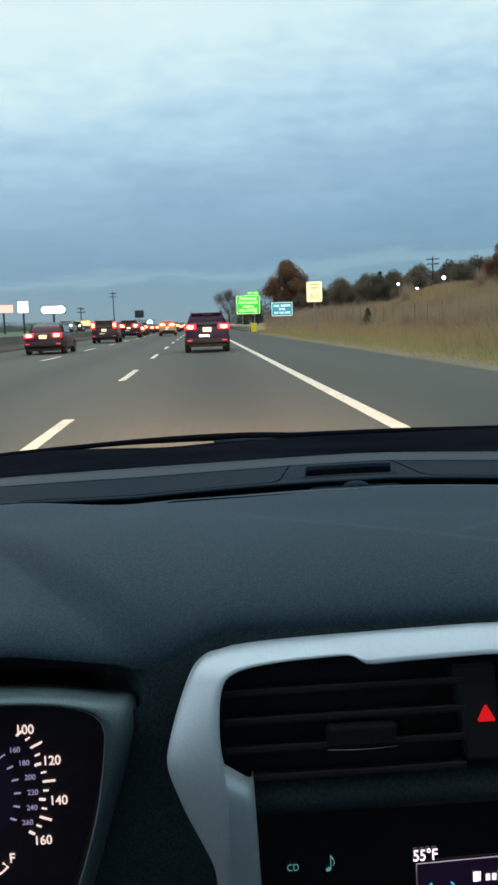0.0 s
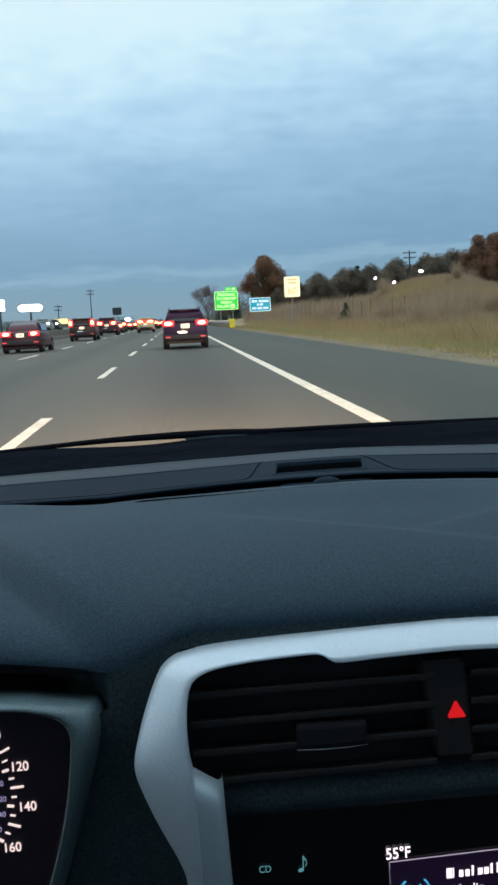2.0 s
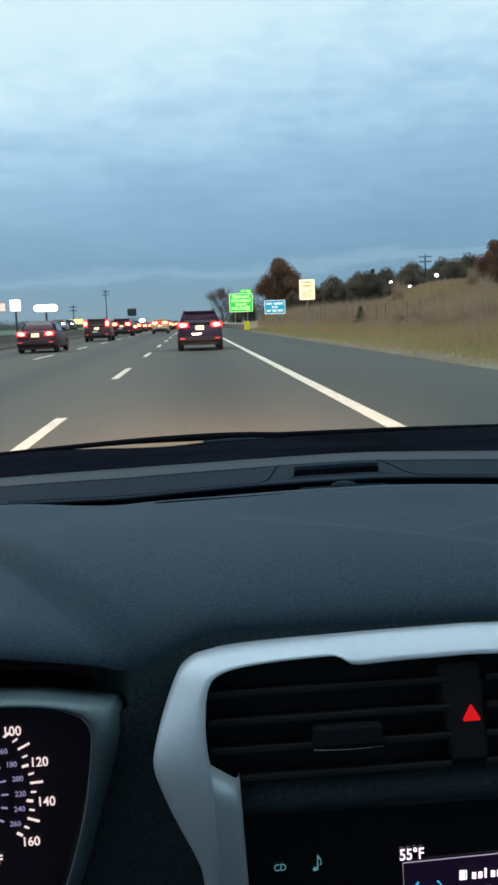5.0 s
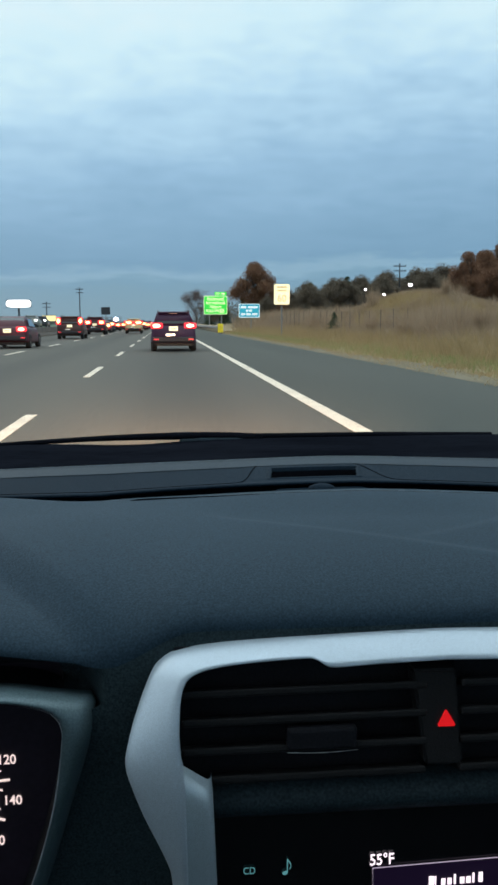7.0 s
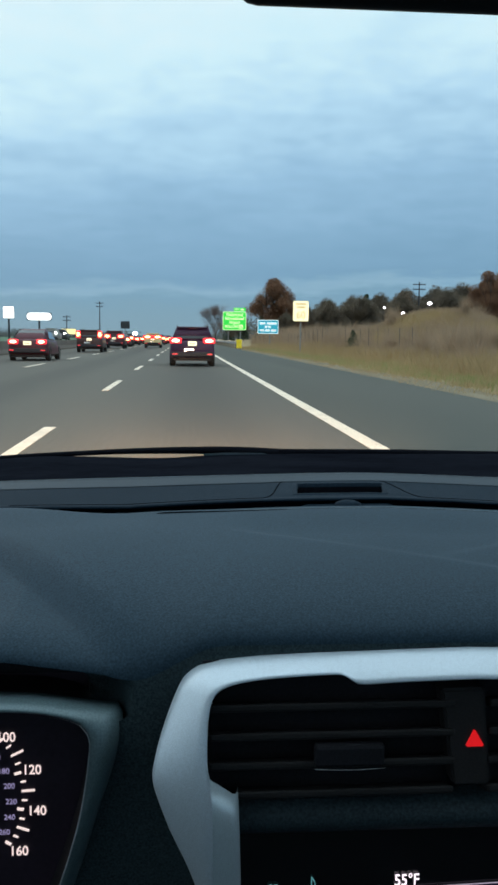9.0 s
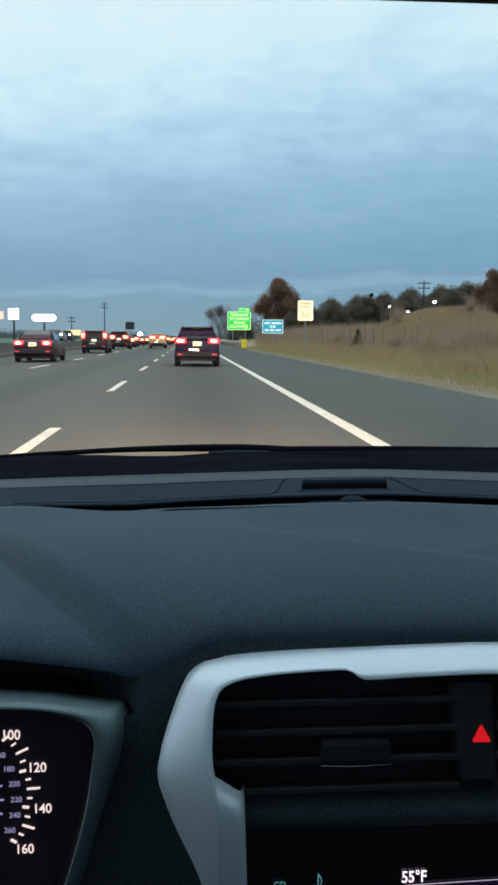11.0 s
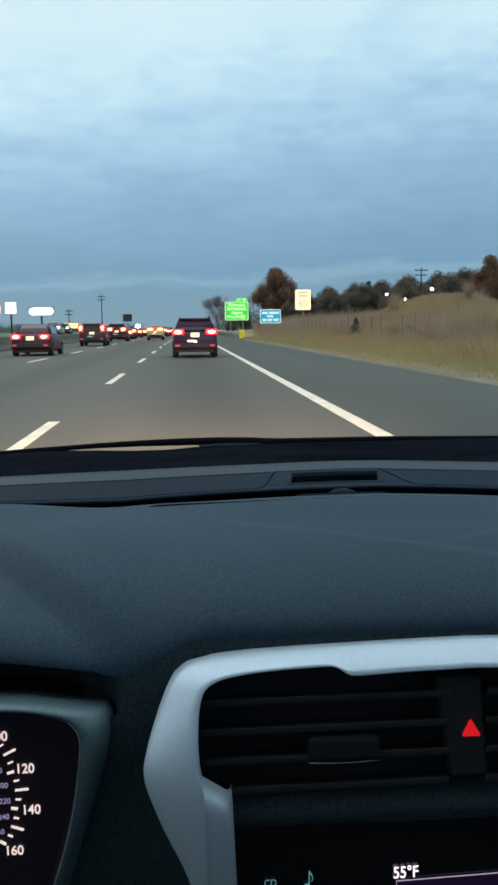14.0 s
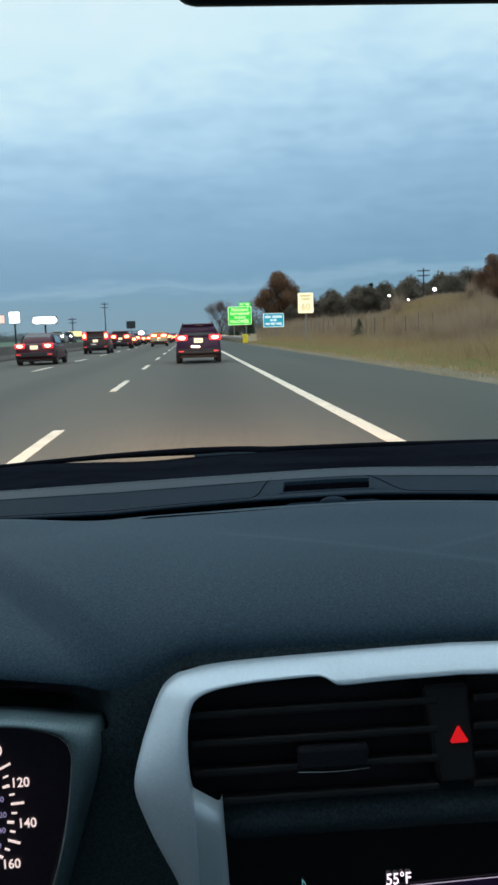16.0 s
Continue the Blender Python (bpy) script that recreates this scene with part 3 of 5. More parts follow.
# air vents
for sign in (1, -1):
    def across(a, b):
        p, q = MID + (a - MID) * sign, MID + (b - MID) * sign
        return (min(p, q), max(p, q))
    x0, x1 = across(-0.003, 0.133)
    vent = part("air_vent", box(x0, x1, 0.4705, 0.4715, 0.868, 0.946), M_BLACK, dashboard, "black air vent with horizontal slats")
    for z in (0.9262, 0.9102, 0.8939, 0.8775):
        bm = bmesh.new()
        xa, xb = across(0.0155 if z < 0.885 else 0.0005, 0.1335)
        box(xa, xb, 0.4545, 0.470, -0.0022, 0.0022, 0.0012, bm)
        for v in bm.verts:
            v.co.z += z + (v.co.y - 0.4545) * -0.35 + (v.co.x - MID) * 0.006
        part("slat", bm, M_SLAT, vent)
    xa, xb = across(0.0565, 0.0945)
    tab = part("adjuster_tab", box(xa, xb, 0.4515, 0.4585, 0.8925, 0.9050, 0.002), M_BLACK, vent)
    points = [(xa + (xb - xa) * i / 10, 0.4508, 0.8926 - 0.0008 * math.sin(math.pi * i / 10)) for i in range(11)]
    part("chrome_edge", tube(points, [0.00021 - 0.000011 * i for i in range(11)], 6), M_CHROME, tab, "thin chrome edge line")

# hazard switch between the vents
bm = bmesh.new()
lo = [bm.verts.new((x, 0.4555, z)) for x, z in ((0.1248, 0.9340), (0.1492, 0.9340), (0.1545, 0.8790), (0.1335, 0.8790))]
hi = [bm.verts.new(v.co + Vector((0, 0.014, 0))) for v in lo]
bm.faces.new(lo)
bm.faces.new(hi)
for i in range(4):
    bm.faces.new((lo[i], lo[(i + 1) % 4], hi[(i + 1) % 4], hi[i]))
bmesh.ops.bevel(bm, geom=list(bm.edges), offset=0.0015, segments=2, affect="EDGES")
hazard = part("hazard_switch", bm, M_SLAT, dashboard, "dark hazard switch panel")
bm = bmesh.new()
tri = [bm.verts.new(p) for p in ((0.1438, 0.4545, 0.9117), (0.1391, 0.4545, 0.9017), (0.1497, 0.4545, 0.9017))]
bm.faces.new(tri)
ext = bmesh.ops.extrude_face_region(bm, geom=list(bm.faces))
for v in ext["geom"]:
    if isinstance(v, bmesh.types.BMVert):
        v.co.y += 0.002
bmesh.ops.bevel(bm, geom=[e for e in bm.edges if abs(e.verts[0].co.y - e.verts[1].co.y) > 0.001], offset=0.0008, segments=2, affect="EDGES")
part("warning_triangle", bm, M_RED, hazard, "glowing red warning triangle")
# rounded lip under the vents
lip = []
for k in range(9):
    a = math.pi * (0.05 + 0.9 * k / 8)
    lip.append([(0.0145 + (2 * (MID - 0.0145)) * i / 12, 0.474 - 0.016 * math.sin(a), 0.8590 + 0.0120 * math.cos(a)) for i in range(13)])
part("console_lip", sheet(lip), M_DARK, dashboard, "dark grey rounded lip below the vents", smooth=True)

# radio display
display = thing("radio_display", "black glossy radio display with glowing text in the console", "car radio")
part("panel", box(0.0140, 2 * MID - 0.0140, 0.4735, 0.486, 0.66, 0.8480, 0.002), M_GLOSS, display)
part("screen", box(0.1097, 0.2500, 0.4726, 0.4738, 0.700, 0.8094), glow("display_dark_violet", (0.42, 0.16, 0.85), 0.013, (0.004, 0.003, 0.006)), display, "dark violet lit screen")
lettering("display_text", "CD", 0.0060, M_TEAL, pose(0.0376, 0.4722, 0.8118), display, "teal letters CD", 0.82)
lettering("display_text", "55°F", 0.0098, M_TEXT, pose(0.1141, 0.4722, 0.8140, 0, -1.0), display, "white outside temperature reading", 0.80, 0.00012)
note_bm = bmesh.new()
bmesh.ops.create_uvsphere(note_bm, u_segments=12, v_segments=8, radius=1.0)
for v in note_bm.verts:
    v.co = Vector((0.0580 + v.co.x * 0.0016 + v.co.z * 0.0004, 0.4722 + v.co.y * 0.0003, 0.8095 + v.co.z * 0.0013))
box(0.0591, 0.0596, 0.4719, 0.4725, 0.8095, 0.8178, 0, note_bm)
tube([(0.0594, 0.4722, 0.8176), (0.0609, 0.4722, 0.8153), (0.0614, 0.4722, 0.8135), (0.0606, 0.4722, 0.8115)], [0.0004, 0.0004, 0.0003, 0.0002], 6, note_bm)
part("note_icon", note_bm, M_TEAL, display, "teal music note icon")
line = bmesh.new()
tube([(0.1095, 0.4722, 0.775), (0.1088, 0.4722, 0.8092), (0.175, 0.4722, 0.8112), (0.25, 0.4722, 0.8132)], [0.00028] * 4, 6, line)
part("frame_line", line, M_FRAME, display, "thin pale frame line")
for i, (w, tall) in enumerate(((0.0034, 1), (0.0008, 1), (0.0026, 0), (0.0026, 0), (0.0014, 1), (0.0028, 0), (0.0028, 0), (0.0014, 1), (0.0026, 1))):
    x = 0.1420 + i * 0.0037
    part("text_bar", box(x, x + w, 0.4719, 0.4725, 0.7958 + i * 0.0001, 0.8000 + tall * 0.0020 + i * 0.0001, 0.0003), M_TEXT, display, "white bar of a heading")
lettering("display_text", "Media", 0.0085, M_TEXT, pose(0.1545, 0.4722, 0.7880, 0, -1.0), display, "white word Media", 0.95)
for r in (0.0045, 0.0085):
    for s in (-1, 1):
        a0 = [(0.1235 + s * r * math.cos(a), 0.4722, 0.7900 + r * math.sin(a)) for a in [radians(-50 + 10 * k) for k in range(11)]]
        part("signal_arc", tube(a0, [0.00055] * 11, 6), M_BLUE, display, "blue radio wave icon")

# instrument cluster
cluster = thing("instrument_cluster", "recessed black instrument cluster with lit speedometer and grey surround", "instrument cluster")
c_out = resampled(smooth_line([(-0.34, 0, 0.9225), (-0.20, 0, 0.9300), (-0.105, 0, 0.9283), (-0.070, 0, 0.9240), (-0.055, 0, 0.9218), (-0.0490, 0, 0.9213), (-0.0470, 0, 0.9190), (-0.0464, 0, 0.905), (-0.0497, 0, 0.884), (-0.0585, 0, 0.852), (-0.0700, 0, 0.815), (-0.086, 0, 0.775)]), 70)
c_in = resampled(smooth_line([(-0.335, 0, 0.917), (-0.20, 0, 0.9245), (-0.106, 0, 0.9228), (-0.078, 0, 0.9192), (-0.0675, 0, 0.9150), (-0.0635, 0, 0.9085), (-0.0632, 0, 0.900), (-0.0668, 0, 0.872), (-0.0728, 0, 0.846), (-0.082, 0, 0.8175), (-0.095, 0, 0.785), (-0.11, 0, 0.765)]), 70)


rows = []
for o, i in zip(c_out, c_in):
    rows.append([tucked(o.lerp(i, s).x, y + 0.010 * (1 - s) * smoothstep(0.910, 0.860, o.z), o.lerp(i, s).z - 0.006 * smoothstep(0.468, 0.49, y)) for s, y in ((0, 0.490), (0.0, 0.4765), (0.14, 0.4695), (0.32, 0.4640), (0.55, 0.4602), (0.75, 0.4592), (0.92, 0.4600), (1.0, 0.4615))])
part("surround", sheet(rows), M_TRIM, cluster, "satin grey instrument surround", smooth=True)
part("edge_line", tube([tucked(p.x, 0.4598, p.z) for p in c_in[40:]], [min(0.00042, 0.00004 * k) for k in range(len(c_in[40:]))], 6), M_CHROME, cluster, "thin bright edge line")
rows = [[tucked(p.x - dx, y, p.z - dz) for dx, y, dz in ((0.0, 0.4618, 0.0), (0.002, 0.49, 0.002), (0.004, 0.525, 0.004))] for p in c_in]
part("hood_wall", sheet(rows), M_BLACK, cluster, smooth=True)
dial = part("dial_face", box(-0.36, -0.07, 0.5245, 0.53, 0.70, 0.925), M_DIAL, cluster, "black speedometer face")
DX, DZ = -0.1690, 0.8430
halo = bmesh.new()
bmesh.ops.create_circle(halo, cap_ends=True, segments=48, radius=0.043)
bmesh.ops.transform(halo, matrix=pose(DX, 0.5242, DZ, 90), verts=halo.verts)
part("dial_centre", halo, glow("dial_violet_backlight", (0.16, 0.05, 0.55), 0.011), dial, "faintly violet lit middle of the dial")
for i, value in enumerate((160, 140, 120, 100)):
    a = radians(-31.0 + 22.8 * i)
    r = (0.0655, 0.0680, 0.0668, 0.0625)[i]
    lettering("dial_number", str(value), 0.0084, M_NUM, pose(DX + r * math.cos(a), 0.5235, DZ + r * 0.985 * math.sin(a) - (0.002 if value == 160 else 0.0)), dial, "glowing pinkish white number", 0.90, 0.00014)
for i in range(13):
    a = radians(-31.0 + 5.7 * i)
    r0, r1, w = ((0.0560, 0.0600, 0.0007), (0.0584, 0.0616, 0.00042), (0.0584, 0.0662, 0.00058), (0.0584, 0.0616, 0.00042))[i % 4]
    bm = box(r0, r1, -0.0005, 0.0005, -w, w)
    bmesh.ops.transform(bm, matrix=Matrix.Translation((DX, 0.5238, DZ)) @ Matrix.Rotation(-a, 4, "Y"), verts=bm.verts)
    part("tick", bm, M_NUM, dial)
for i, value in enumerate((260, 240, 220, 200, 180, 160)):
    a = radians(-23.8 + 11.7 * i)
    lettering("dial_number", str(value), 0.0048, M_KM, pose(DX + 0.0520 * math.cos(a), 0.5235, DZ - 0.0030 + 0.0490 * math.sin(a)), dial, "small violet number", 0.95, 0.00005)
    bm = box(0.0405, 0.0445, -0.0005, 0.0005, -0.0004, 0.0004)
    bmesh.ops.transform(bm, matrix=Matrix.Translation((DX, 0.5238, DZ - 0.0030)) @ Matrix.Rotation(-a, 4, "Y"), verts=bm.verts)
    part("tick", bm, M_KM, dial)
lettering("dial_number", "F", 0.0085, M_NUM, pose(-0.1325, 0.5235, 0.7972), dial, "white fuel gauge letter F", 0.9, 0.0002)
part("fuel_mark", tube([(-0.146, 0.5237, 0.7845), (-0.1395, 0.5237, 0.788), (-0.1355, 0.5237, 0.7915), (-0.1385, 0.5237, 0.7945)], [0.0007] * 4, 6), M_NUM, dial, "white fuel gauge end mark")

# mirror, wiper and cowl
mirror = thing("rear_view_mirror", "black rear-view mirror hanging at the top of the windscreen", "mirror")
bm = box(0.006, 0.274, 0.388, 0.412, 1.2615, 1.325, 0.011, segments=4)
part("housing", bm, M_BLACK, mirror, smooth=True)
part("glass", box(0.014, 0.266, 0.3868, 0.3884, 1.269, 1.318, 0.0005), material("mirror_glass", (0.8, 0.8, 0.82), (0.85, 0.85, 0.87), 2, 0.03, metal=1.0, grain=5, bump=0), mirror)
part("stalk", tube([(0.14, 0.41, 1.30), (0.14, 0.43, 1.315), (0.14, 0.44, 1.33)], [0.009, 0.008, 0.011], 10), M_BLACK, mirror)


def cowl_top(x):
    return 0.9825 + 0.0096 * smoothstep(0.0, -0.20, x) + 0.0152 * smoothstep(-0.26, 0.10, x) - 0.0014 * smoothstep(-0.13, -0.05, x) * smoothstep(0.025, -0.035, x) + 0.0016 * smoothstep(-0.115, -0.16, x) - 0.05 * (max(abs(x - MID) - 0.22, 0) / 0.5) ** 2


car_shell = thing("car_shell", "car body round the driver with dark cabin trim and windscreen", "car")
rows = []
for y, dz in ((0.80, -0.03), (0.825, -0.0110), (0.87, -0.0050), (0.93, -0.0005), (0.95, 0.0), (0.985, -0.004), (1.02, -0.03)):
    rows.append([(x, y, cowl_top(x) + dz) for x in [MID - 0.74 + 1.48 * i / 80 for i in range(81)]])
part("cowl", sheet(rows), M_COWL, car_shell, "black cowl below the windscreen", smooth=True)
wiper = thing("windscreen_wiper", "black windscreen wiper blade resting on the cowl", "wiper")
pts = smooth_line([(-0.30, 0.965, 0.982), (-0.21, 0.962, 0.9905), (-0.14, 0.96, 0.9953), (-0.07, 0.955, 0.9993), (0.0, 0.952, 1.0009), (0.05, 0.952, 1.0005), (0.0925, 0.952, 0.9985)])
part("blade", tube(pts, [0.0026 + 0.0016 * smoothstep(-0.14, 0.05, p.x) for p in pts], 8), M_MATTE, wiper, smooth=True)
part("arm_cover", tube([(0.008, 0.953, 0.9962), (0.03, 0.953, 0.9972), (0.07, 0.953, 0.9972), (0.0965, 0.955, 0.9962)], [0.0042, 0.0052, 0.0052, 0.0042], 8), M_LIP, wiper, "dark grey plastic arm cover", smooth=True)
part("end_cap", box(0.088, 0.0965, 0.947, 0.957, 0.9945, 1.0025, 0.0015), M_MATTE, wiper)
part("arm", tube([(0.03, 0.953, 0.9985), (0.10, 0.962, 0.9985), (0.22, 0.972, 0.9970), (0.36, 0.98, 0.993)], [0.0028, 0.003, 0.0032, 0.004], 8), M_MATTE, wiper, smooth=True)

# shell of the car
M_BODY = material("dark_car_paint", (0.03, 0.032, 0.036), (0.04, 0.042, 0.046), 2, 0.35, grain=40, bump=0.0, coat=0.5)
part("bonnet", sheet([[(MID + 0.78 * (i / 10 * 2 - 1) * (1 - 0.12 * k / 8), 1.02 + 1.25 * k / 8, 0.935 - 0.22 * (k / 8) ** 1.6 - 0.05 * abs(i / 10 * 2 - 1) ** 3) for i in range(11)] for k in range(9)]), M_BODY, car_shell, "dark painted bonnet", smooth=True)
for s in (-1, 1):
    wing = loft([(1.00, 0.09, 0.06, 0.30, 0.955, 0.03, 0.05), (1.60, 0.10, 0.07, 0.30, 0.90, 0.03, 0.05), (2.20, 0.10, 0.07, 0.34, 0.80, 0.03, 0.05), (2.58, 0.07, 0.05, 0.42, 0.775, 0.03, 0.04)])
    bmesh.ops.translate(wing, vec=(MID + s * 0.84, 0, 0), verts=wing.verts)
    part("front_wing", wing, M_BODY, car_shell, "dark painted front wing", smooth=True)
    side = loft([(-1.95, 0.03, 0.025, 0.32, 0.98, 0.01, 0.02), (-1.0, 0.045, 0.03, 0.26, 0.985, 0.01, 0.02), (0.2, 0.045, 0.03, 0.26, 0.975, 0.01, 0.02), (0.995, 0.045, 0.03, 0.26, 0.96, 0.01, 0.02)])
    bmesh.ops.translate(side, vec=(MID + s * 0.862, 0, 0), verts=side.verts)
    part("body_side", side, M_BODY, car_shell, "dark painted body side", smooth=True)
part("nose_panel", sheet([[(MID + (0.60 * u if abs(u) < 1 else 0.765 * u), y, z - 0.012 * abs(u) ** 3) for u in (-1, -0.6, -0.2, 0.2, 0.6, 1)] for y, z in ((2.262, 0.714), (2.30, 0.766), (2.45, 0.768), (2.585, 0.760))]), M_BODY, car_shell, "dark painted nose above the headlamps", smooth=True)
part("roof_panel", sheet([[(MID + 0.60 * u, y, z - 0.010 * abs(u) ** 4) for u in (-1, -0.75, -0.4, 0, 0.4, 0.75, 1)] for y, z in ((0.245, 1.472), (0.10, 1.490), (-0.5, 1.504), (-1.2, 1.498), (-1.62, 1.485), (-1.77, 1.476))]), M_BODY, car_shell, "dark painted roof", smooth=True)
part("boot_lid", sheet([[(MID + 0.80 * u, y, z - 0.03 * abs(u) ** 3) for u in (-1, -0.6, -0.2, 0.2, 0.6, 1)] for y, z in ((-1.845, 1.0), (-2.0, 0.985), (-2.25, 0.96), (-2.34, 0.90), (-2.36, 0.45))]), M_BODY, car_shell, "dark painted boot lid", smooth=True)
for x in (-0.5, 0.78):
    # unseen plate, added to block the upper half of the beam
    part("beam_cutoff_plate", box(x - 0.22, x + 0.22, 2.60, 2.606, 0.678, 0.738), M_BLACK, car_shell, "added black plate cutting the headlamp beam, out of view")
    housing = box(x - 0.25, x + 0.25, 2.24, 2.61, 0.55, 0.57, 0.004)
    box(x - 0.25, x + 0.25, 2.24, 2.61, 0.7395, 0.752, 0.004, housing)
    for s in (-1, 1):
        box(x + s * 0.236 - 0.012, x + s * 0.236 + 0.012, 2.24, 2.61, 0.5715, 0.738, 0.004, housing)
    box(x - 0.223, x + 0.223, 2.24, 2.26, 0.572, 0.7375, 0.004, housing)
    part("headlamp_housing", housing, M_BLACK, car_shell, "open black headlamp housing below the bonnet")
part("front_bumper", box(MID - 0.84, MID + 0.84, 2.20, 2.62, 0.28, 0.548, 0.06), M_BODY, car_shell, "dark painted front bumper")
part("front_panel", box(MID - 0.66, MID + 0.66, 2.17, 2.235, 0.50, 0.72, 0.01), M_BLACK, car_shell)
part("roof_lining", box(MID - 0.58, MID + 0.58, -1.75, 0.235, 1.432, 1.465, 0.01), M_LINER, car_shell, "grey headliner")
part("floor_pan", box(MID - 0.80, MID + 0.80, -1.9, 1.0, 0.22, 0.26), M_DARK, car_shell)
part("rear_wall", box(MID - 0.80, MID + 0.80, -1.9, -1.84, 0.26, 1.02), M_DARK, car_shell)
part("bulkhead", box(MID - 0.78, MID + 0.78, 0.985, 1.015, 0.26, 0.93), M_DARK, car_shell)
for s in (-1, 1):
    part("door_panel", box(MID + s * 0.78 - 0.03, MID + s * 0.78 + 0.03, -1.84, 0.98, 0.26, 0.965, 0.01), M_DARK, car_shell, "dark door panel")
    part("front_pillar", tube([(MID + s * 0.75, 0.90, 0.95), (MID + s * 0.66, 0.55, 1.22), (MID + s * 0.57, 0.22, 1.445)], [0.045, 0.04, 0.04], 8), M_LINER, car_shell, smooth=True)
    part("door_pillar", tube([(MID + s * 0.77, -0.42, 0.95), (MID + s * 0.59, -0.50, 1.445)], [0.07, 0.06], 8), M_LINER, car_shell, smooth=True)
    part("rear_pillar", tube([(MID + s * 0.75, -1.80, 0.97), (MID + s * 0.57, -1.55, 1.445)], [0.11, 0.09], 8), M_LINER, car_shell, smooth=True)
glass = bpy.data.materials.new("windscreen_glass")
glass.use_nodes = True
gn, gl = glass.node_tree.nodes, glass.node_tree.links
gn.clear()
clear, shine, blend, gout = gn.new("ShaderNodeBsdfTransparent"), gn.new("ShaderNodeBsdfGlossy"), gn.new("ShaderNodeMixShader"), gn.new("ShaderNodeOutputMaterial")
clear.inputs[0].default_value = (0.97, 0.985, 0.98, 1)
shine.inputs["Roughness"].default_value = 0.02
blend.inputs[0].default_value = 0.03
gl.new(clear.outputs[0], blend.inputs[1])
gl.new(shine.outputs[0], blend.inputs[2])
gl.new(blend.outputs[0], gout.inputs[0])
rows = []
for k in range(13):
    t = k / 12
    half = 0.745 * (1 - t) + 0.56 * t
    rows.append([(MID + half * (i / 12 * 2 - 1), 0.93 - 0.70 * t - 0.10 * (i / 12 * 2 - 1) ** 2 * (1 - 0.5 * t), cowl_top(MID + half * (i / 12 * 2 - 1)) - 0.012 + (1.447 - 0.985) * t + 0.012 * math.sin(math.pi * t)) for i in range(13)])
pane = part("windscreen", sheet(rows), glass, car_shell, "clear windscreen glass", smooth=True)
pane.visible_shadow = False

# ---- traffic ----
M_RUBBER = material("tyre_rubber", (0.012, 0.012, 0.012), (0.02, 0.02, 0.02), 6, 0.85, grain=60, bump=0.3)
M_RIM = material("wheel_rim", (0.25, 0.25, 0.26), (0.35, 0.35, 0.36), 6, 0.35, metal=0.9, grain=60, bump=0.0)
M_CARGLASS = material("tinted_glass", (0.012, 0.014, 0.018), (0.02, 0.022, 0.028), 3, 0.08, grain=20, bump=0.0, coat=0.6)
M_BUMPER = material("bumper_plastic", (0.012, 0.010, 0.014), (0.018, 0.015, 0.020), 4, 0.6, grain=50, bump=0.1)
M_TAIL = glow("tail_light_red", (1.0, 0.030, 0.045), 1.9, (0.3, 0.01, 0.01))
M_BULB = glow("tail_light_core", (1.0, 0.50, 0.30), 6.0, (0.5, 0.2, 0.1))
M_BULB_WARM = glow("tail_light_warm_core", (1.0, 0.62, 0.20), 7.0, (0.5, 0.25, 0.1))
# Bumper reflectors are no lamps; light they return is painted as glow.
M_REFLECT = glow("rear_reflector_glow", (0.9, 0.05, 0.06), 1.1, (0.3, 0.01, 0.01))
M_DIMRED = material("dim_red_lens", (0.10, 0.008, 0.010), (0.14, 0.010, 0.012), 20, 0.3, grain=40, bump=0)
# Light falling on the plate is put into it as emission.
M_PLATE = glow("number_plate_glow", (1.0, 0.84, 0.48), 1.15, (0.7, 0.68, 0.6))
M_PLATEBAR = material("plate_bars", (0.30, 0.29, 0.24), (0.40, 0.38, 0.30), 20, 0.6, grain=60, bump=0)
M_BADGE = material("chrome_strip", (0.80, 0.80, 0.78), (0.90, 0.89, 0.86), 20, 0.22, metal=0.8, grain=60, bump=0)
M_HEAD = glow("headlamp_white", (0.88, 1.0, 0.88), 12.0, (0.8, 0.8, 0.8))


def paint(name, c):
    return material(name, tuple(v * 0.85 for v in c), c, 1.5, 0.5, grain=30, bump=0.0, coat=0.12, gloss=0.35)


P_PLUM = paint("plum_paint", (0.042, 0.012, 0.044))
P_RED = paint("red_paint", (0.075, 0.010, 0.020))
P_MAROON = paint("maroon_paint", (0.065, 0.010, 0.016))
P_GREY = paint("grey_paint", (0.06, 0.055, 0.055))
# A pale car; the yellow of blown-out lamps is put into this paint.
P_WHITE = paint("lamp_yellowed_pale_paint", (0.72, 0.55, 0.27))
P_BROWN = paint("brown_paint", (0.065, 0.026, 0.022))
P_SILVER = paint("silver_paint", (0.32, 0.31, 0.30))


def slab(points, depth, bevel=0.0):
    """A flat plate from its outline in x and z, facing -y, pushed back by depth; points may carry their own y."""
    bm = bmesh.new()
    lo = [bm.verts.new(p) for p in points]
    hi = [bm.verts.new(Vector(p) + Vector((0, depth, 0))) for p in points]
    bm.faces.new(lo)
    bm.faces.new(hi)
    n = len(points)
    for i in range(n):
        bm.faces.new((lo[i], lo[(i + 1) % n], hi[(i + 1) % n], hi[i]))
    if bevel:
        bmesh.ops.bevel(bm, geom=list(bm.edges), offset=bevel, segments=2, affect="EDGES")
    return bm


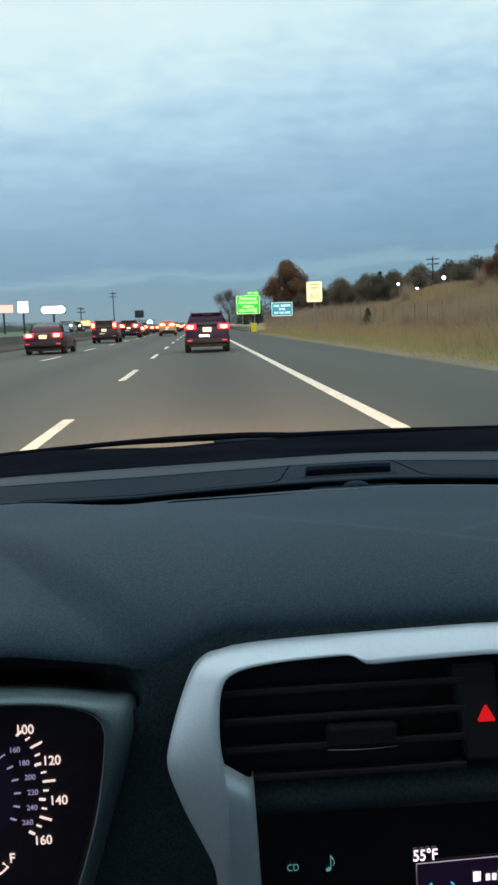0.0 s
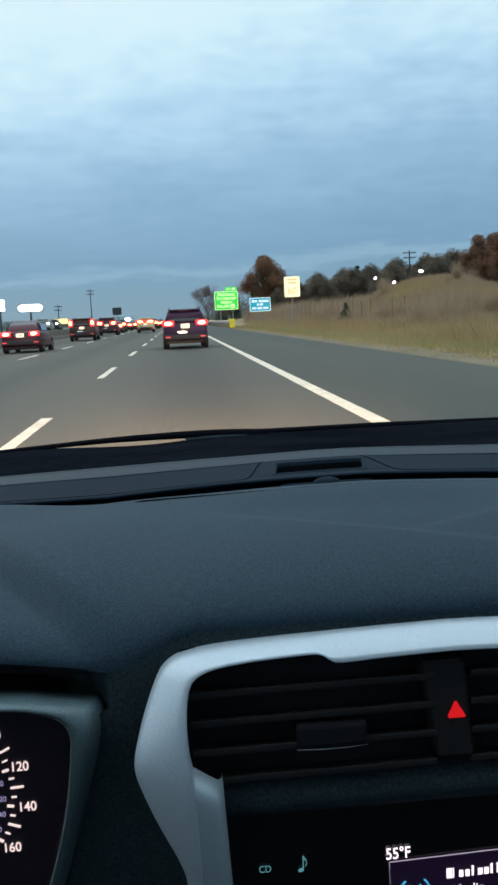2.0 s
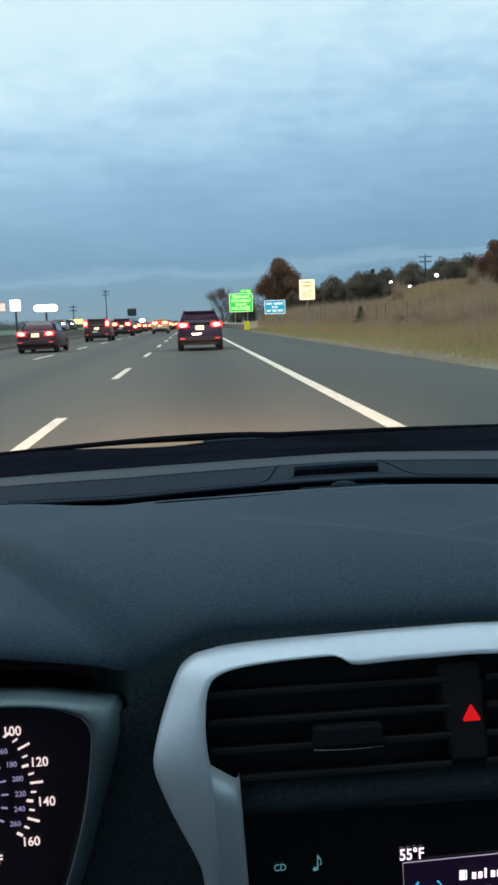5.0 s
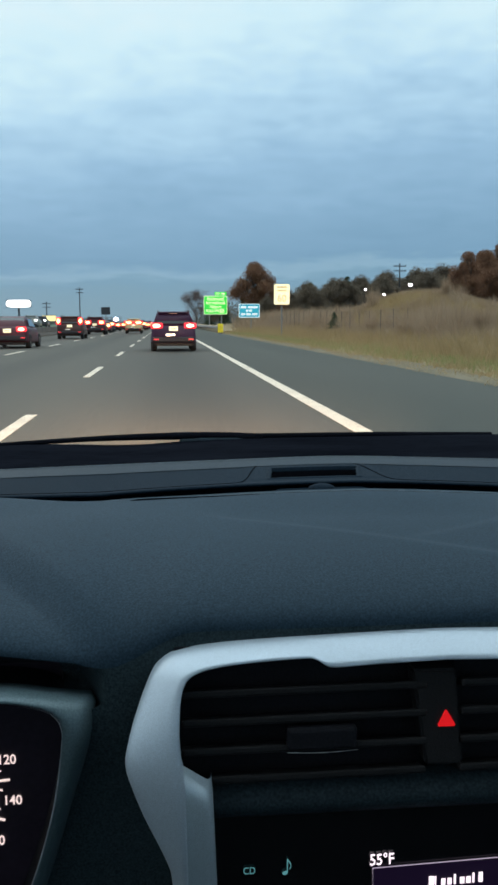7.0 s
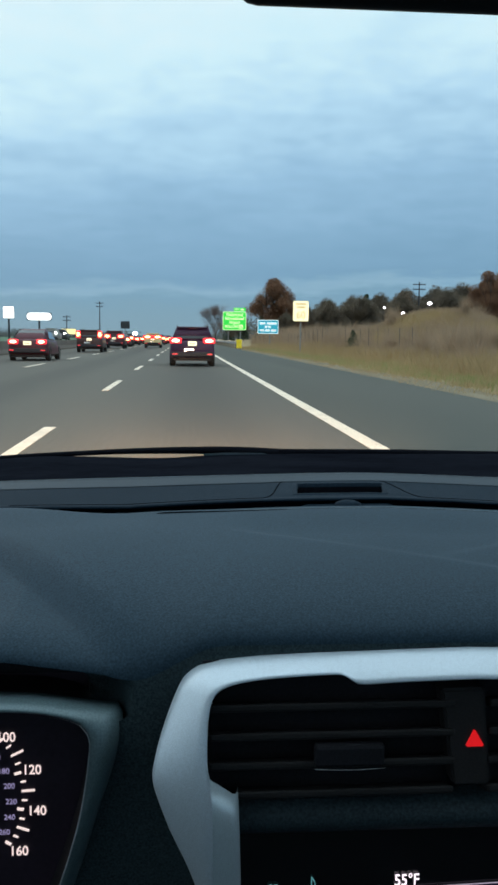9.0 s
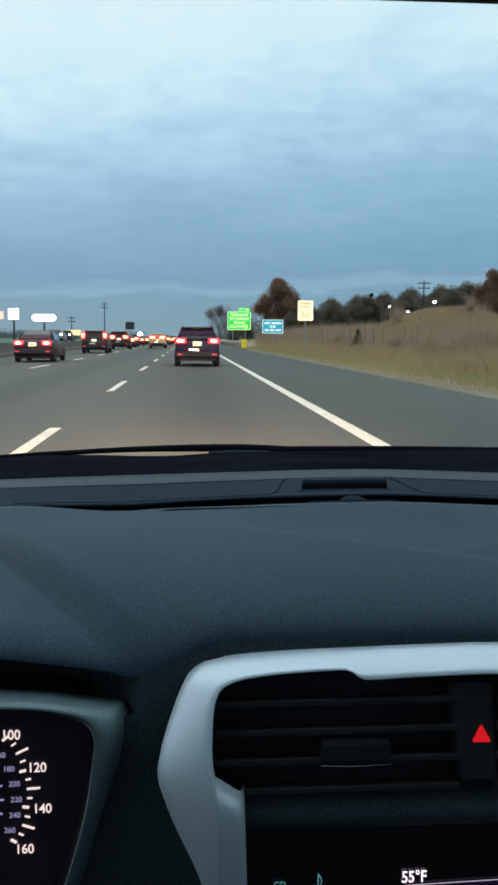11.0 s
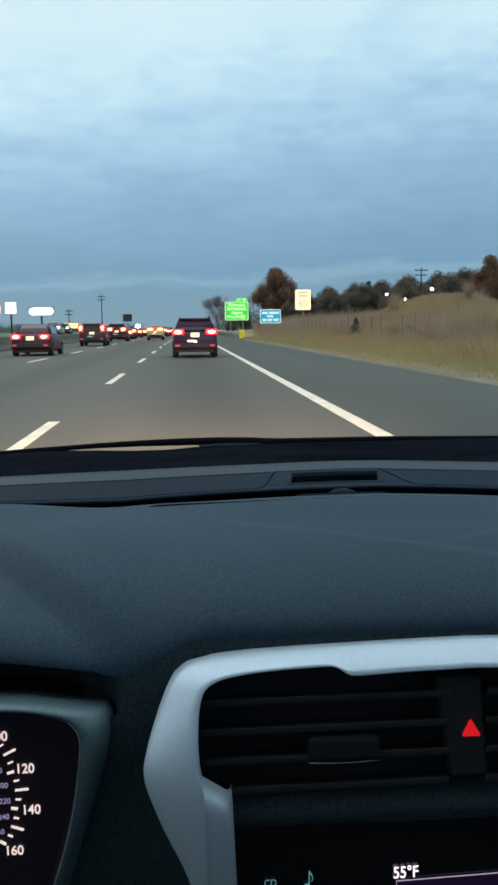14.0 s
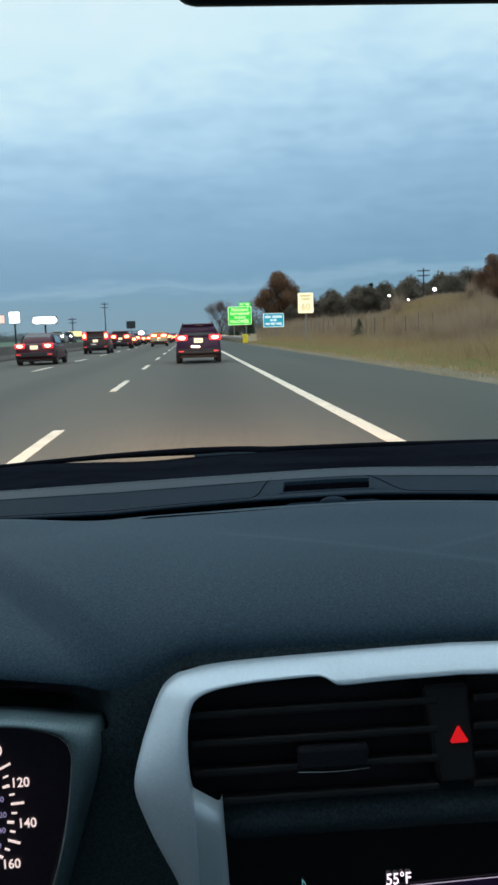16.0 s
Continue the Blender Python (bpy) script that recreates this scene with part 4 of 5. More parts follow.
def wheel_parts(parent, x, y, r, w):
    bm = bmesh.new()
    prof = [(r * 0.62, -w / 2), (r * 0.92, -w / 2), (r, -w * 0.35), (r, w * 0.35), (r * 0.92, w / 2), (r * 0.62, w / 2)]
    n = 20
    vs = [[bm.verts.new((x + q, y + p * math.cos(2 * math.pi * k / n), r + p * math.sin(2 * math.pi * k / n))) for p, q in prof] for k in range(n)]
    for k in range(n):
        for i in range(6):
            bm.faces.new((vs[k][i], vs[k][(i + 1) % 6], vs[(k + 1) % n][(i + 1) % 6], vs[(k + 1) % n][i]))
    wheel = part("wheel", bm, M_RUBBER, parent, "black rubber tyre", smooth=True)
    bm = bmesh.new()
    tube([(x - w * 0.42, y, r), (x + w * 0.42, y, r)], [r * 0.62, r * 0.62], 16, bm)
    part("rim", bm, M_RIM, wheel)


def vehicle(name, label, category, style, colour, at, turn=0.0, oncoming=False, lamps=None, size=1.0):
    """A car whose rear stands at the given place and that faces along +y."""
    car = thing(name, label, category, group="highway traffic", at=at)
    car.rotation_euler = (0, 0, radians(turn))
    car.scale = (size, size, size)
    if style == "suv":
        L, W, H, belt, clear_z, r = 4.55, 0.90, 1.58, 1.06, 0.30, 0.34
        part("body", loft([(0.0, W * 0.90, W * 0.88, 0.42, belt - 0.10, 0.08, 0.10), (0.10, W * 0.97, W * 0.95, 0.34, belt, 0.08, 0.12), (1.2, W, W * 0.97, clear_z, belt, 0.08, 0.12), (3.3, W, W * 0.96, clear_z, belt - 0.02, 0.08, 0.14), (4.2, W * 0.95, W * 0.88, 0.32, belt - 0.18, 0.1, 0.16), (L, W * 0.78, W * 0.70, 0.40, belt - 0.38, 0.1, 0.14)]), colour, car, smooth=True)
        part("cabin", loft([(0.06, W * 0.90, W * 0.76, belt - 0.06, H - 0.16, 0.03, 0.08), (0.22, W * 0.92, W * 0.74, belt - 0.06, H - 0.03, 0.03, 0.10), (1.2, W * 0.93, W * 0.74, belt - 0.06, H, 0.03, 0.12), (2.3, W * 0.92, W * 0.70, belt - 0.06, H - 0.05, 0.03, 0.14), (3.3, W * 0.88, W * 0.72, belt - 0.10, belt + 0.04, 0.02, 0.05)]), colour, car, smooth=True)
        part("rear_window", slab([(-0.66, 0.035, belt + 0.03), (0.66, 0.035, belt + 0.03), (0.60, 0.10, H - 0.20), (-0.60, 0.10, H - 0.20)], 0.06, 0.012), M_CARGLASS, car, "dark rear window")
        part("roof_spoiler", box(-0.62, 0.62, -0.02, 0.28, H - 0.075, H - 0.03, 0.02), colour, car)
        for s in (-1, 1):
            part("roof_rail", tube([(s * 0.60, 0.4, H - 0.02), (s * 0.60, 0.55, H + 0.04), (s * 0.60, 2.0, H + 0.04), (s * 0.60, 2.2, H - 0.03)], [0.018] * 4, 6), M_BUMPER, car)
        lamp_z, lamp_x, plate_z = belt - 0.05, 0.655, 0.90
        lw, lh = 0.26, 0.115
    elif style == "van":
        L, W, H, belt, clear_z, r = 5.2, 0.98, 2.25, 1.25, 0.36, 0.35
        part("body", loft([(0.0, W * 0.96, W * 0.90, 0.45, H - 0.12, 0.06, 0.14), (0.12, W, W * 0.92, clear_z, H, 0.06, 0.16), (3.6, W, W * 0.92, clear_z, H, 0.06, 0.16), (4.4, W * 0.98, W * 0.85, clear_z, 1.55, 0.08, 0.16), (L, W * 0.85, W * 0.75, 0.42, 1.0, 0.1, 0.14)]), colour, car, smooth=True)
        for s in (-1, 1):
            part("rear_window", slab([(s * 0.08, -0.012, 1.35), (s * 0.74, -0.012, 1.35), (s * 0.72, 0.0, 1.95), (s * 0.08, 0.0, 1.95)], 0.02), M_CARGLASS, car, "dark rear window")
        lamp_z, lamp_x, plate_z = 1.15, 0.82, 0.75
        lw, lh = 0.15, 0.22
    elif style == "truck":
        L, W, H, belt, clear_z, r = 5.6, 0.96, 1.80, 1.12, 0.42, 0.38
        part("body", loft([(0.0, W * 0.97, W * 0.95, 0.55, belt, 0.05, 0.06), (2.0, W, W * 0.97, 0.45, belt, 0.06, 0.06), (4.4, W, W * 0.95, 0.45, belt, 0.08, 0.12), (L, W * 0.9, W * 0.85, 0.5, belt - 0.15, 0.1, 0.14)]), colour, car, smooth=True)
        part("cabin", loft([(1.85, W * 0.90, W * 0.76, belt - 0.08, H - 0.10, 0.03, 0.08), (2.05, W * 0.92, W * 0.76, belt - 0.08, H, 0.03, 0.10), (3.2, W * 0.92, W * 0.74, belt - 0.08, H - 0.02, 0.03, 0.12), (4.1, W * 0.88, W * 0.76, belt - 0.10, belt + 0.04, 0.02, 0.05)]), colour, car, smooth=True)
        part("rear_window", slab([(-0.62, 1.83, belt + 0.06), (0.62, 1.83, belt + 0.06), (0.56, 1.90, H - 0.18), (-0.56, 1.90, H - 0.18)], 0.05, 0.01), M_CARGLASS, car, "dark rear window")
        part("tailgate", box(-0.78, 0.78, -0.025, 0.02, 0.62, belt - 0.02, 0.015), colour, car)
        lamp_z, lamp_x, plate_z = 1.0, 0.85, 0.62
        lw, lh = 0.16, 0.18
    else:
        L, W, H, belt, clear_z, r = 4.75, 0.91, 1.45, 0.98, 0.24, 0.32
        part("body", loft([(0.0, W * 0.86, W * 0.82, 0.42, belt - 0.08, 0.1, 0.10), (0.12, W * 0.95, W * 0.90, 0.30, belt - 0.01, 0.1, 0.12), (0.9, W, W * 0.94, clear_z, belt, 0.1, 0.14), (3.4, W, W * 0.94, clear_z, belt - 0.05, 0.1, 0.16), (4.3, W * 0.95, W * 0.85, 0.28, belt - 0.20, 0.1, 0.16), (L, W * 0.74, W * 0.64, 0.36, belt - 0.40, 0.08, 0.1)]), colour, car, smooth=True)
        part("cabin", loft([(0.55, W * 0.84, W * 0.74, belt - 0.06, belt + 0.05, 0.02, 0.04), (1.3, W * 0.88, W * 0.66, belt - 0.06, H - 0.06, 0.03, 0.12), (1.9, W * 0.89, W * 0.66, belt - 0.06, H, 0.03, 0.13), (2.6, W * 0.88, W * 0.65, belt - 0.08, H - 0.06, 0.03, 0.13), (3.5, W * 0.84, W * 0.74, belt - 0.10, belt - 0.01, 0.01, 0.03)]), colour, car, smooth=True)
        part("rear_window", slab([(-0.66, 0.56, belt + 0.025), (0.66, 0.56, belt + 0.025), (0.55, 1.26, H - 0.065), (-0.55, 1.26, H - 0.065)], 0.02), M_CARGLASS, car, "dark rear window")
        for s in (-1, 1):
            part("side_window", sheet([[(s * 0.815, 1.1, belt + 0.02), (s * 0.825, 2.9, belt - 0.02)], [(s * 0.69, 1.45, H - 0.13), (s * 0.69, 2.5, H - 0.13)]]), M_CARGLASS, car, "dark side window")
        lamp_z, lamp_x, plate_z = 0.86, 0.62, 0.80
        lw, lh = 0.25, 0.115
    if lamps:
        lamp_z, lamp_x, lw, lh = lamps
    part("rear_bumper", box(-W * 0.92, W * 0.92, -0.07, 0.16, 0.36, 0.58, 0.05), M_BUMPER, car, "dark rear bumper")
    if oncoming:
        for s in (-1, 1):
            part("headlight", box(s * 0.66 - 0.13, s * 0.66 + 0.13, -0.03, 0.05, lamp_z - 0.09, lamp_z + 0.09, 0.03), M_HEAD, car, "bright white headlight")
    else:
        # Lamps beyond 60 m are drawn oversize: their glare is put into the shape.
        lw, lh = (lw * 1.45, lh * 1.8) if at[1] > 60 else (lw * 0.92, lh * 1.0)
        for s in (-1, 1):
            lens = part("tail_light", box(s * lamp_x - lw, s * lamp_x + lw, -0.035, 0.10, lamp_z - lh, lamp_z + lh, 0.06), M_TAIL, car, "glowing red tail light")
            core = bmesh.new()
            bmesh.ops.create_uvsphere(core, u_segments=14, v_segments=8, radius=1.0)
            for v in core.verts:
                v.co = Vector((s * lamp_x + v.co.x * lw * 0.66, -0.03 + v.co.y * 0.03, lamp_z + v.co.z * lh * 0.62))
            part("bulb", core, M_BULB if at[1] < 60 else M_BULB_WARM, lens, "bright orange-white lamp core")
            part("reflector", box(s * W * 0.76 - 0.10, s * W * 0.76 + 0.10, -0.078, -0.05, 0.46, 0.51, 0.01), M_REFLECT, car, "red bumper reflector")
        if style == "suv" or style == "sedan":
            part("brake_light", box(-0.16, 0.16, (0.0 if style == "suv" else 1.20), (0.05 if style == "suv" else 1.24), H - 0.105 if style == "suv" else H - 0.13, H - 0.08 if style == "suv" else H - 0.105, 0.005), M_DIMRED, car, "thin red centre brake light")
        plate = part("number_plate", box(-0.17, 0.17, -0.045, 0.05, plate_z - 0.085, plate_z + 0.085, 0.006), M_PLATE, car, "pale number plate, the light on it painted as glow")
        part("plate_bars", box(-0.11, 0.11, -0.049, -0.04, plate_z - 0.022, plate_z + 0.010, 0.0), M_PLATEBAR, plate)
        if style == "suv":
            part("chrome_strip", box(-0.32, 0.07, -0.082, -0.05, 0.61, 0.71, 0.015), M_BADGE, car, "pale reflecting strip on the bumper")
    for x in (-W + 0.11, W - 0.11):
        for y in (0.85, L - 0.95):
            wheel_parts(car, x, y, r, 0.22)
    part("underside", box(-W * 0.8, W * 0.8, 0.25, L - 0.4, clear_z - 0.08, clear_z + 0.1), M_BUMPER, car)
    return car


for x in (MID - 0.80, MID + 0.80):
    for y in (1.72, -1.10):
        wheel_parts(car_shell, x, y, 0.33, 0.21)
vehicle("suv", "dark plum sport utility vehicle ahead with lit tail lights", "car", "suv", P_PLUM, (0.32, 35.6, 0))
vehicle("sedan", "red sedan with lit tail lights in the outer lane", "car", "sedan", P_RED, (-7.0, 41.0, 0))
vehicle("suv", "large dark brown sport utility vehicle with high corner tail lights", "car", "suv", P_BROWN, (-6.75, 65.0, 0), lamps=(1.24, 0.74, 0.11, 0.14), size=1.03)
vehicle("suv", "maroon sport utility vehicle with wide orange tail lights", "car", "suv", P_MAROON, (-6.75, 88.0, 0), lamps=(1.08, 0.58, 0.20, 0.10), size=1.1)
vehicle("suv", "pale middle-lane sport utility vehicle, lamp glare painted into its cream", "car", "suv", P_WHITE, (-3.35, 97.0, 0), lamps=(1.17, 0.52, 0.33, 0.10))
vehicle("suv", "grey sport utility vehicle in the outer lane queue", "car", "suv", P_GREY, (-7.5, 118.0, 0))
vehicle("sedan", "maroon sedan far up the middle lane", "car", "sedan", P_MAROON, (-3.7, 150.0, 0))
vehicle("sedan", "grey sedan far up the outer lane", "car", "sedan", P_GREY, (-7.3, 146.0, 0))
vehicle("suv", "brown sport utility vehicle far up the outer lane", "car", "suv", P_BROWN, (-7.4, 178.0, 0))
vehicle("suv", "dark sport utility vehicle far up the middle lane", "car", "suv", P_PLUM, (-3.6, 190.0, 0))
vehicle("sedan", "red sedan far ahead in the near lane", "car", "sedan", P_RED, (-0.9, 165.0, 0))
vehicle("sedan", "silver sedan in the distant queue", "car", "sedan", P_SILVER, (-7.3, 225.0, 0))
for i, (x, y, style) in enumerate(((-7.2, 106, "sedan"), (-3.8, 138, "suv"), (-7.4, 132, "sedan"), (-3.7, 172, "sedan"), (-7.4, 160, "sedan"), (-7.3, 200, "suv"), (-3.6, 214, "sedan"), (-0.4, 205, "suv"), (-3.6, 240, "sedan"), (0.1, 250, "sedan"))):
    vehicle(style.replace("sedan", "car"), "dark car in the distant queue with lit tail lights", "car", style, (P_MAROON, P_GREY, P_BROWN)[i % 3], (x, y, 0))
vehicle("sedan", "silver oncoming car with white headlights beyond the barrier", "car", "suv", P_SILVER, (-16.0, 110.0, 0.5), 0, True)
vehicle("sedan", "grey oncoming car with white headlights beyond the barrier", "car", "suv", P_GREY, (-16.8, 124.0, 0.5), 0, True)
vehicle("sedan", "dark oncoming car with white headlights beyond the barrier", "car", "suv", P_BROWN, (-18.5, 62.0, 0.5), 0, True)

# ---- median barrier and guard rail ----
barrier = thing("median_barrier", "weathered brown-grey concrete median barrier", "barrier", kind="structure")
prof = [(-0.30, -0.05), (-0.30, 0.08), (-0.16, 0.30), (-0.09, 0.80), (0.09, 0.80), (0.16, 0.30), (0.30, 0.08), (0.30, -0.05)]
seg_bm = bmesh.new()
a = [seg_bm.verts.new((x, 0.02, z)) for x, z in prof]
b = [seg_bm.verts.new((x, 5.98, z)) for x, z in prof]
seg_bm.faces.new(a)
seg_bm.faces.new(b)
for i in range(8):
    seg_bm.faces.new((a[i], a[(i + 1) % 8], b[(i + 1) % 8], b[i]))
bmesh.ops.recalc_face_normals(seg_bm, faces=seg_bm.faces)
bmesh.ops.bevel(seg_bm, geom=list(seg_bm.edges), offset=0.02, segments=1, affect="EDGES")
seg_me = bpy.data.meshes.new("barrier_block")
seg_bm.to_mesh(seg_me)
seg_bm.free()
seg_me.materials.append(M_CONC)
for i in range(70):
    o = new("barrier_block", seg_me)
    o.parent, o.location = barrier, (-10.9, -12 + i * 6.0, 0)

M_STEEL = material("galvanised_steel", (0.22, 0.22, 0.21), (0.32, 0.32, 0.31), 3, 0.55, metal=0.6, grain=40, bump=0.1)
M_WOODPOST = material("grey_timber", (0.10, 0.085, 0.07), (0.17, 0.145, 0.12), 3, 0.9, grain=40, bump=0.3)
M_YELLOW = material("yellow_marker", (0.90, 0.66, 0.02), (0.95, 0.72, 0.03), 4, 0.5, grain=40, bump=0)
# The reflectors' returned headlight is put in as emission.
M_RAILMARK = glow("rail_reflector_glow", (1.0, 0.82, 0.60), 0.9, (0.6, 0.5, 0.35))
rail = thing("guard_rail", "galvanised steel guard rail with a yellow end marker", "guard rail")
wave = [(0.0, 0.50), (-0.04, 0.54), (-0.04, 0.58), (0.0, 0.63), (-0.04, 0.68), (-0.04, 0.72), (0.0, 0.76)]
part("beam", sheet([[(5.75 + x, y, z) for x, z in wave] for y in [93 + 4 * i for i in range(41)]]), M_STEEL, rail, smooth=True)
for i in range(28):
    post = part("post", box(5.76, 5.90, 94 + i * 4, 94.15 + i * 4, -0.3, 0.78, 0.01), M_WOODPOST, rail)
    part("reflector", box(5.68, 5.74, 94.0 + i * 4, 94.05 + i * 4, 0.80, 0.87, 0.01), M_RAILMARK, post, "small pale reflector")
part("end_marker", box(5.36, 5.92, 92.6, 92.72, 0.12, 1.02, 0.05), M_YELLOW, rail, "bright yellow end marker")

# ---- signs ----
# Sign faces emit: headlight returned by reflective sheeting is put in as glow.
M_GREEN = glow("green_sign_glow", (0.05, 0.82, 0.07), 0.72, (0.02, 0.42, 0.06))
M_LIME = glow("sign_legend_glow", (0.75, 1.0, 0.35), 0.75, (0.8, 0.85, 0.6))
M_SIGNBLUE = glow("blue_sign_glow", (0.04, 0.46, 0.54), 0.62, (0.0, 0.2, 0.35))
M_LEGEND = glow("white_legend_glow", (0.75, 0.95, 1.0), 0.55, (0.8, 0.8, 0.8))
M_SPEED = glow("speed_sign_glow", (1.0, 0.84, 0.44), 0.92, (0.8, 0.76, 0.62))
# Ink glows too, so the legend looks washed out by the returned light.
M_WASHED = glow("washed_out_ink_glow", (1.0, 0.80, 0.42), 0.45, (0.50, 0.42, 0.28))
M_BACK = material("sign_aluminium", (0.3, 0.3, 0.3), (0.38, 0.38, 0.38), 3, 0.5, metal=0.8, grain=30, bump=0.05)


def rounded_plate(x0, x1, y, z0, z1, r, depth):
    pts = []
    for cx, cz, a0 in ((x1 - r, z0 + r, -90), (x1 - r, z1 - r, 0), (x0 + r, z1 - r, 90), (x0 + r, z0 + r, 180)):
        for k in range(5):
            a = radians(a0 + 22.5 * k)
            pts.append((cx + r * math.cos(a), y, cz + r * math.sin(a)))
    return slab(pts, depth)


def signpost(parent, x, y, top, w=0.12):
    part("post", box(x - w / 2, x + w / 2, y, y + w, rise(x + parent.location.x, y + parent.location.y) - 0.4 - parent.location.z, top, 0.01), M_STEEL, parent)


exit_sign = thing("exit_sign", "green highway guide sign with pale lettering on steel posts", "road sign", at=(9.9, 178, 0))
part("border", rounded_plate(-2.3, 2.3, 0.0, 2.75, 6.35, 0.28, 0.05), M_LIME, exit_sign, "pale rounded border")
board = part("board", rounded_plate(-2.2, 2.2, -0.012, 2.85, 6.25, 0.24, 0.03), M_GREEN, exit_sign, "green board with headlight return painted as glow")
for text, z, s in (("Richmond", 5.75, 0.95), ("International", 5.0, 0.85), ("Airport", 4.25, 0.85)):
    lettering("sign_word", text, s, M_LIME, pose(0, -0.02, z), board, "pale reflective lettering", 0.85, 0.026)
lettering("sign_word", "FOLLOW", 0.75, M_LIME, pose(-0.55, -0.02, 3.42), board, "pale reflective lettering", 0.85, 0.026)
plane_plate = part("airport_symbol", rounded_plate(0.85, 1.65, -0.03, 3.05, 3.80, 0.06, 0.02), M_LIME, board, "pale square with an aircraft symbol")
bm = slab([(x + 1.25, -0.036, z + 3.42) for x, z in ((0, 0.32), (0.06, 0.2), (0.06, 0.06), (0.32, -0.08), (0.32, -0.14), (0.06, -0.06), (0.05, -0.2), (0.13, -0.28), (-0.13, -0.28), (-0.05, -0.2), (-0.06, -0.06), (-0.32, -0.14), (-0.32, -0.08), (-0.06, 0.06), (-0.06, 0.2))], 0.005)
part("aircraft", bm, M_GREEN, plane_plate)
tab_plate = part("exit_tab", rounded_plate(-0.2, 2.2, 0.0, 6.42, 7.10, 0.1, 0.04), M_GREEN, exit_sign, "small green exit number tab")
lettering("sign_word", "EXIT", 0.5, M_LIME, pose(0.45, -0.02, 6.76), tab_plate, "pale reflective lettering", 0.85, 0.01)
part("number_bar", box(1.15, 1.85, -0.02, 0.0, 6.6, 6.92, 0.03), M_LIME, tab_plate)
part("back_plate", rounded_plate(-2.28, 2.28, 0.055, 2.77, 6.33, 0.28, 0.02), M_BACK, exit_sign)
for x in (-1.2, 1.2):
    signpost(exit_sign, x, 0.1, 6.2, 0.2)

blue_sign = thing("service_sign", "teal-blue roadside information sign on a single post", "road sign", at=(10.4, 112, 0))
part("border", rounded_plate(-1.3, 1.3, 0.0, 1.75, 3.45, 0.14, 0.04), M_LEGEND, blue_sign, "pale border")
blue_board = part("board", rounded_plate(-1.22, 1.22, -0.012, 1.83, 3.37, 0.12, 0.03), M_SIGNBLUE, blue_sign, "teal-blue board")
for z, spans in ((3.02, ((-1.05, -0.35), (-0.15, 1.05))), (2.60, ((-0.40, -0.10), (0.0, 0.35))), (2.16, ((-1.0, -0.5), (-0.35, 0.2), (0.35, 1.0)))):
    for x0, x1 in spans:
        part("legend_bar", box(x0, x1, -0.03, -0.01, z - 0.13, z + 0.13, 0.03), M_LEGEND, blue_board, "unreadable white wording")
signpost(blue_sign, 0.25, 0.06, 3.3, 0.14)

speed_sign = thing("speed_limit_sign", "pale rectangular speed limit sign on a post", "road sign", at=(9.3, 72, 0))
part("board", rounded_plate(-0.62, 0.62, 0.0, 2.55, 4.15, 0.1, 0.03), M_SPEED, speed_sign, "cream board with headlight return painted as glow")
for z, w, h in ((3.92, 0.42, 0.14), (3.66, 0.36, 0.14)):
    part("legend_bar", box(-w, w, -0.012, 0.0, z - h / 2, z + h / 2, 0.02), M_WASHED, speed_sign, "unreadable wording washed out by the painted glow")
lettering("sign_number", "60", 0.80, M_WASHED, pose(0, -0.012, 3.02), speed_sign, "figures 60 washed out by the painted glow", 0.95, 0.008)
signpost(speed_sign, 0, 0.035, 4.1, 0.1)

# ---- plants ----
rng = np.random.default_rng(7)
LEAF_BROWN = island_material("autumn_leaves", [(0.20, 0.112, 0.072), (0.24, 0.130, 0.080), (0.27, 0.145, 0.086), (0.21, 0.130, 0.086)])
LEAF_OLIVE = island_material("olive_leaves", [(0.135, 0.114, 0.088), (0.160, 0.130, 0.098), (0.185, 0.140, 0.104), (0.14, 0.124, 0.090)])
LEAF_PINE = island_material("pine_needles", [(0.038, 0.062, 0.038), (0.056, 0.084, 0.048), (0.075, 0.10, 0.056)])
LEAF_GREY = island_material("bare_twigs", [(0.15, 0.108, 0.10), (0.20, 0.145, 0.13), (0.16, 0.12, 0.12)])
# Far leaves are paler and greyer: distance haze is painted into their colour.
LEAF_FAR = island_material("hazed_foliage", [(0.12, 0.135, 0.135), (0.15, 0.155, 0.15), (0.16, 0.15, 0.14)])
GRASS_DRY = island_material("dry_grass", [(0.37, 0.265, 0.145), (0.46, 0.335, 0.185), (0.33, 0.25, 0.13), (0.41, 0.285, 0.155)])
GRASS_GREEN = island_material("green_grass", [(0.21, 0.245, 0.095), (0.29, 0.30, 0.125), (0.38, 0.33, 0.17)])
BRUSH = island_material("brown_brush", [(0.33, 0.238, 0.165), (0.41, 0.300, 0.205), (0.29, 0.218, 0.155), (0.48, 0.325, 0.205)])
BARK = material("bark", (0.035, 0.028, 0.024), (0.07, 0.058, 0.05), 2.0, 0.95, grain=20, bump=0.4)


def quads(centres, sizes, flat=0.0):
    """Small turned squares at the centres: vertices and faces."""
    n = len(centres)
    u = rng.normal(size=(n, 3))
    u[:, 2] *= 1 - flat
    u /= np.linalg.norm(u, axis=1)[:, None]
    v = np.cross(u, rng.normal(size=(n, 3)))
    v /= np.linalg.norm(v, axis=1)[:, None]
    s = np.asarray(sizes)[:, None]
    pts = np.stack([centres - u * s, centres + v * s * 0.7, centres + u * s, centres - v * s * 0.7], 1).reshape(-1, 3)
    return pts.tolist(), np.arange(4 * n).reshape(-1, 4).tolist()


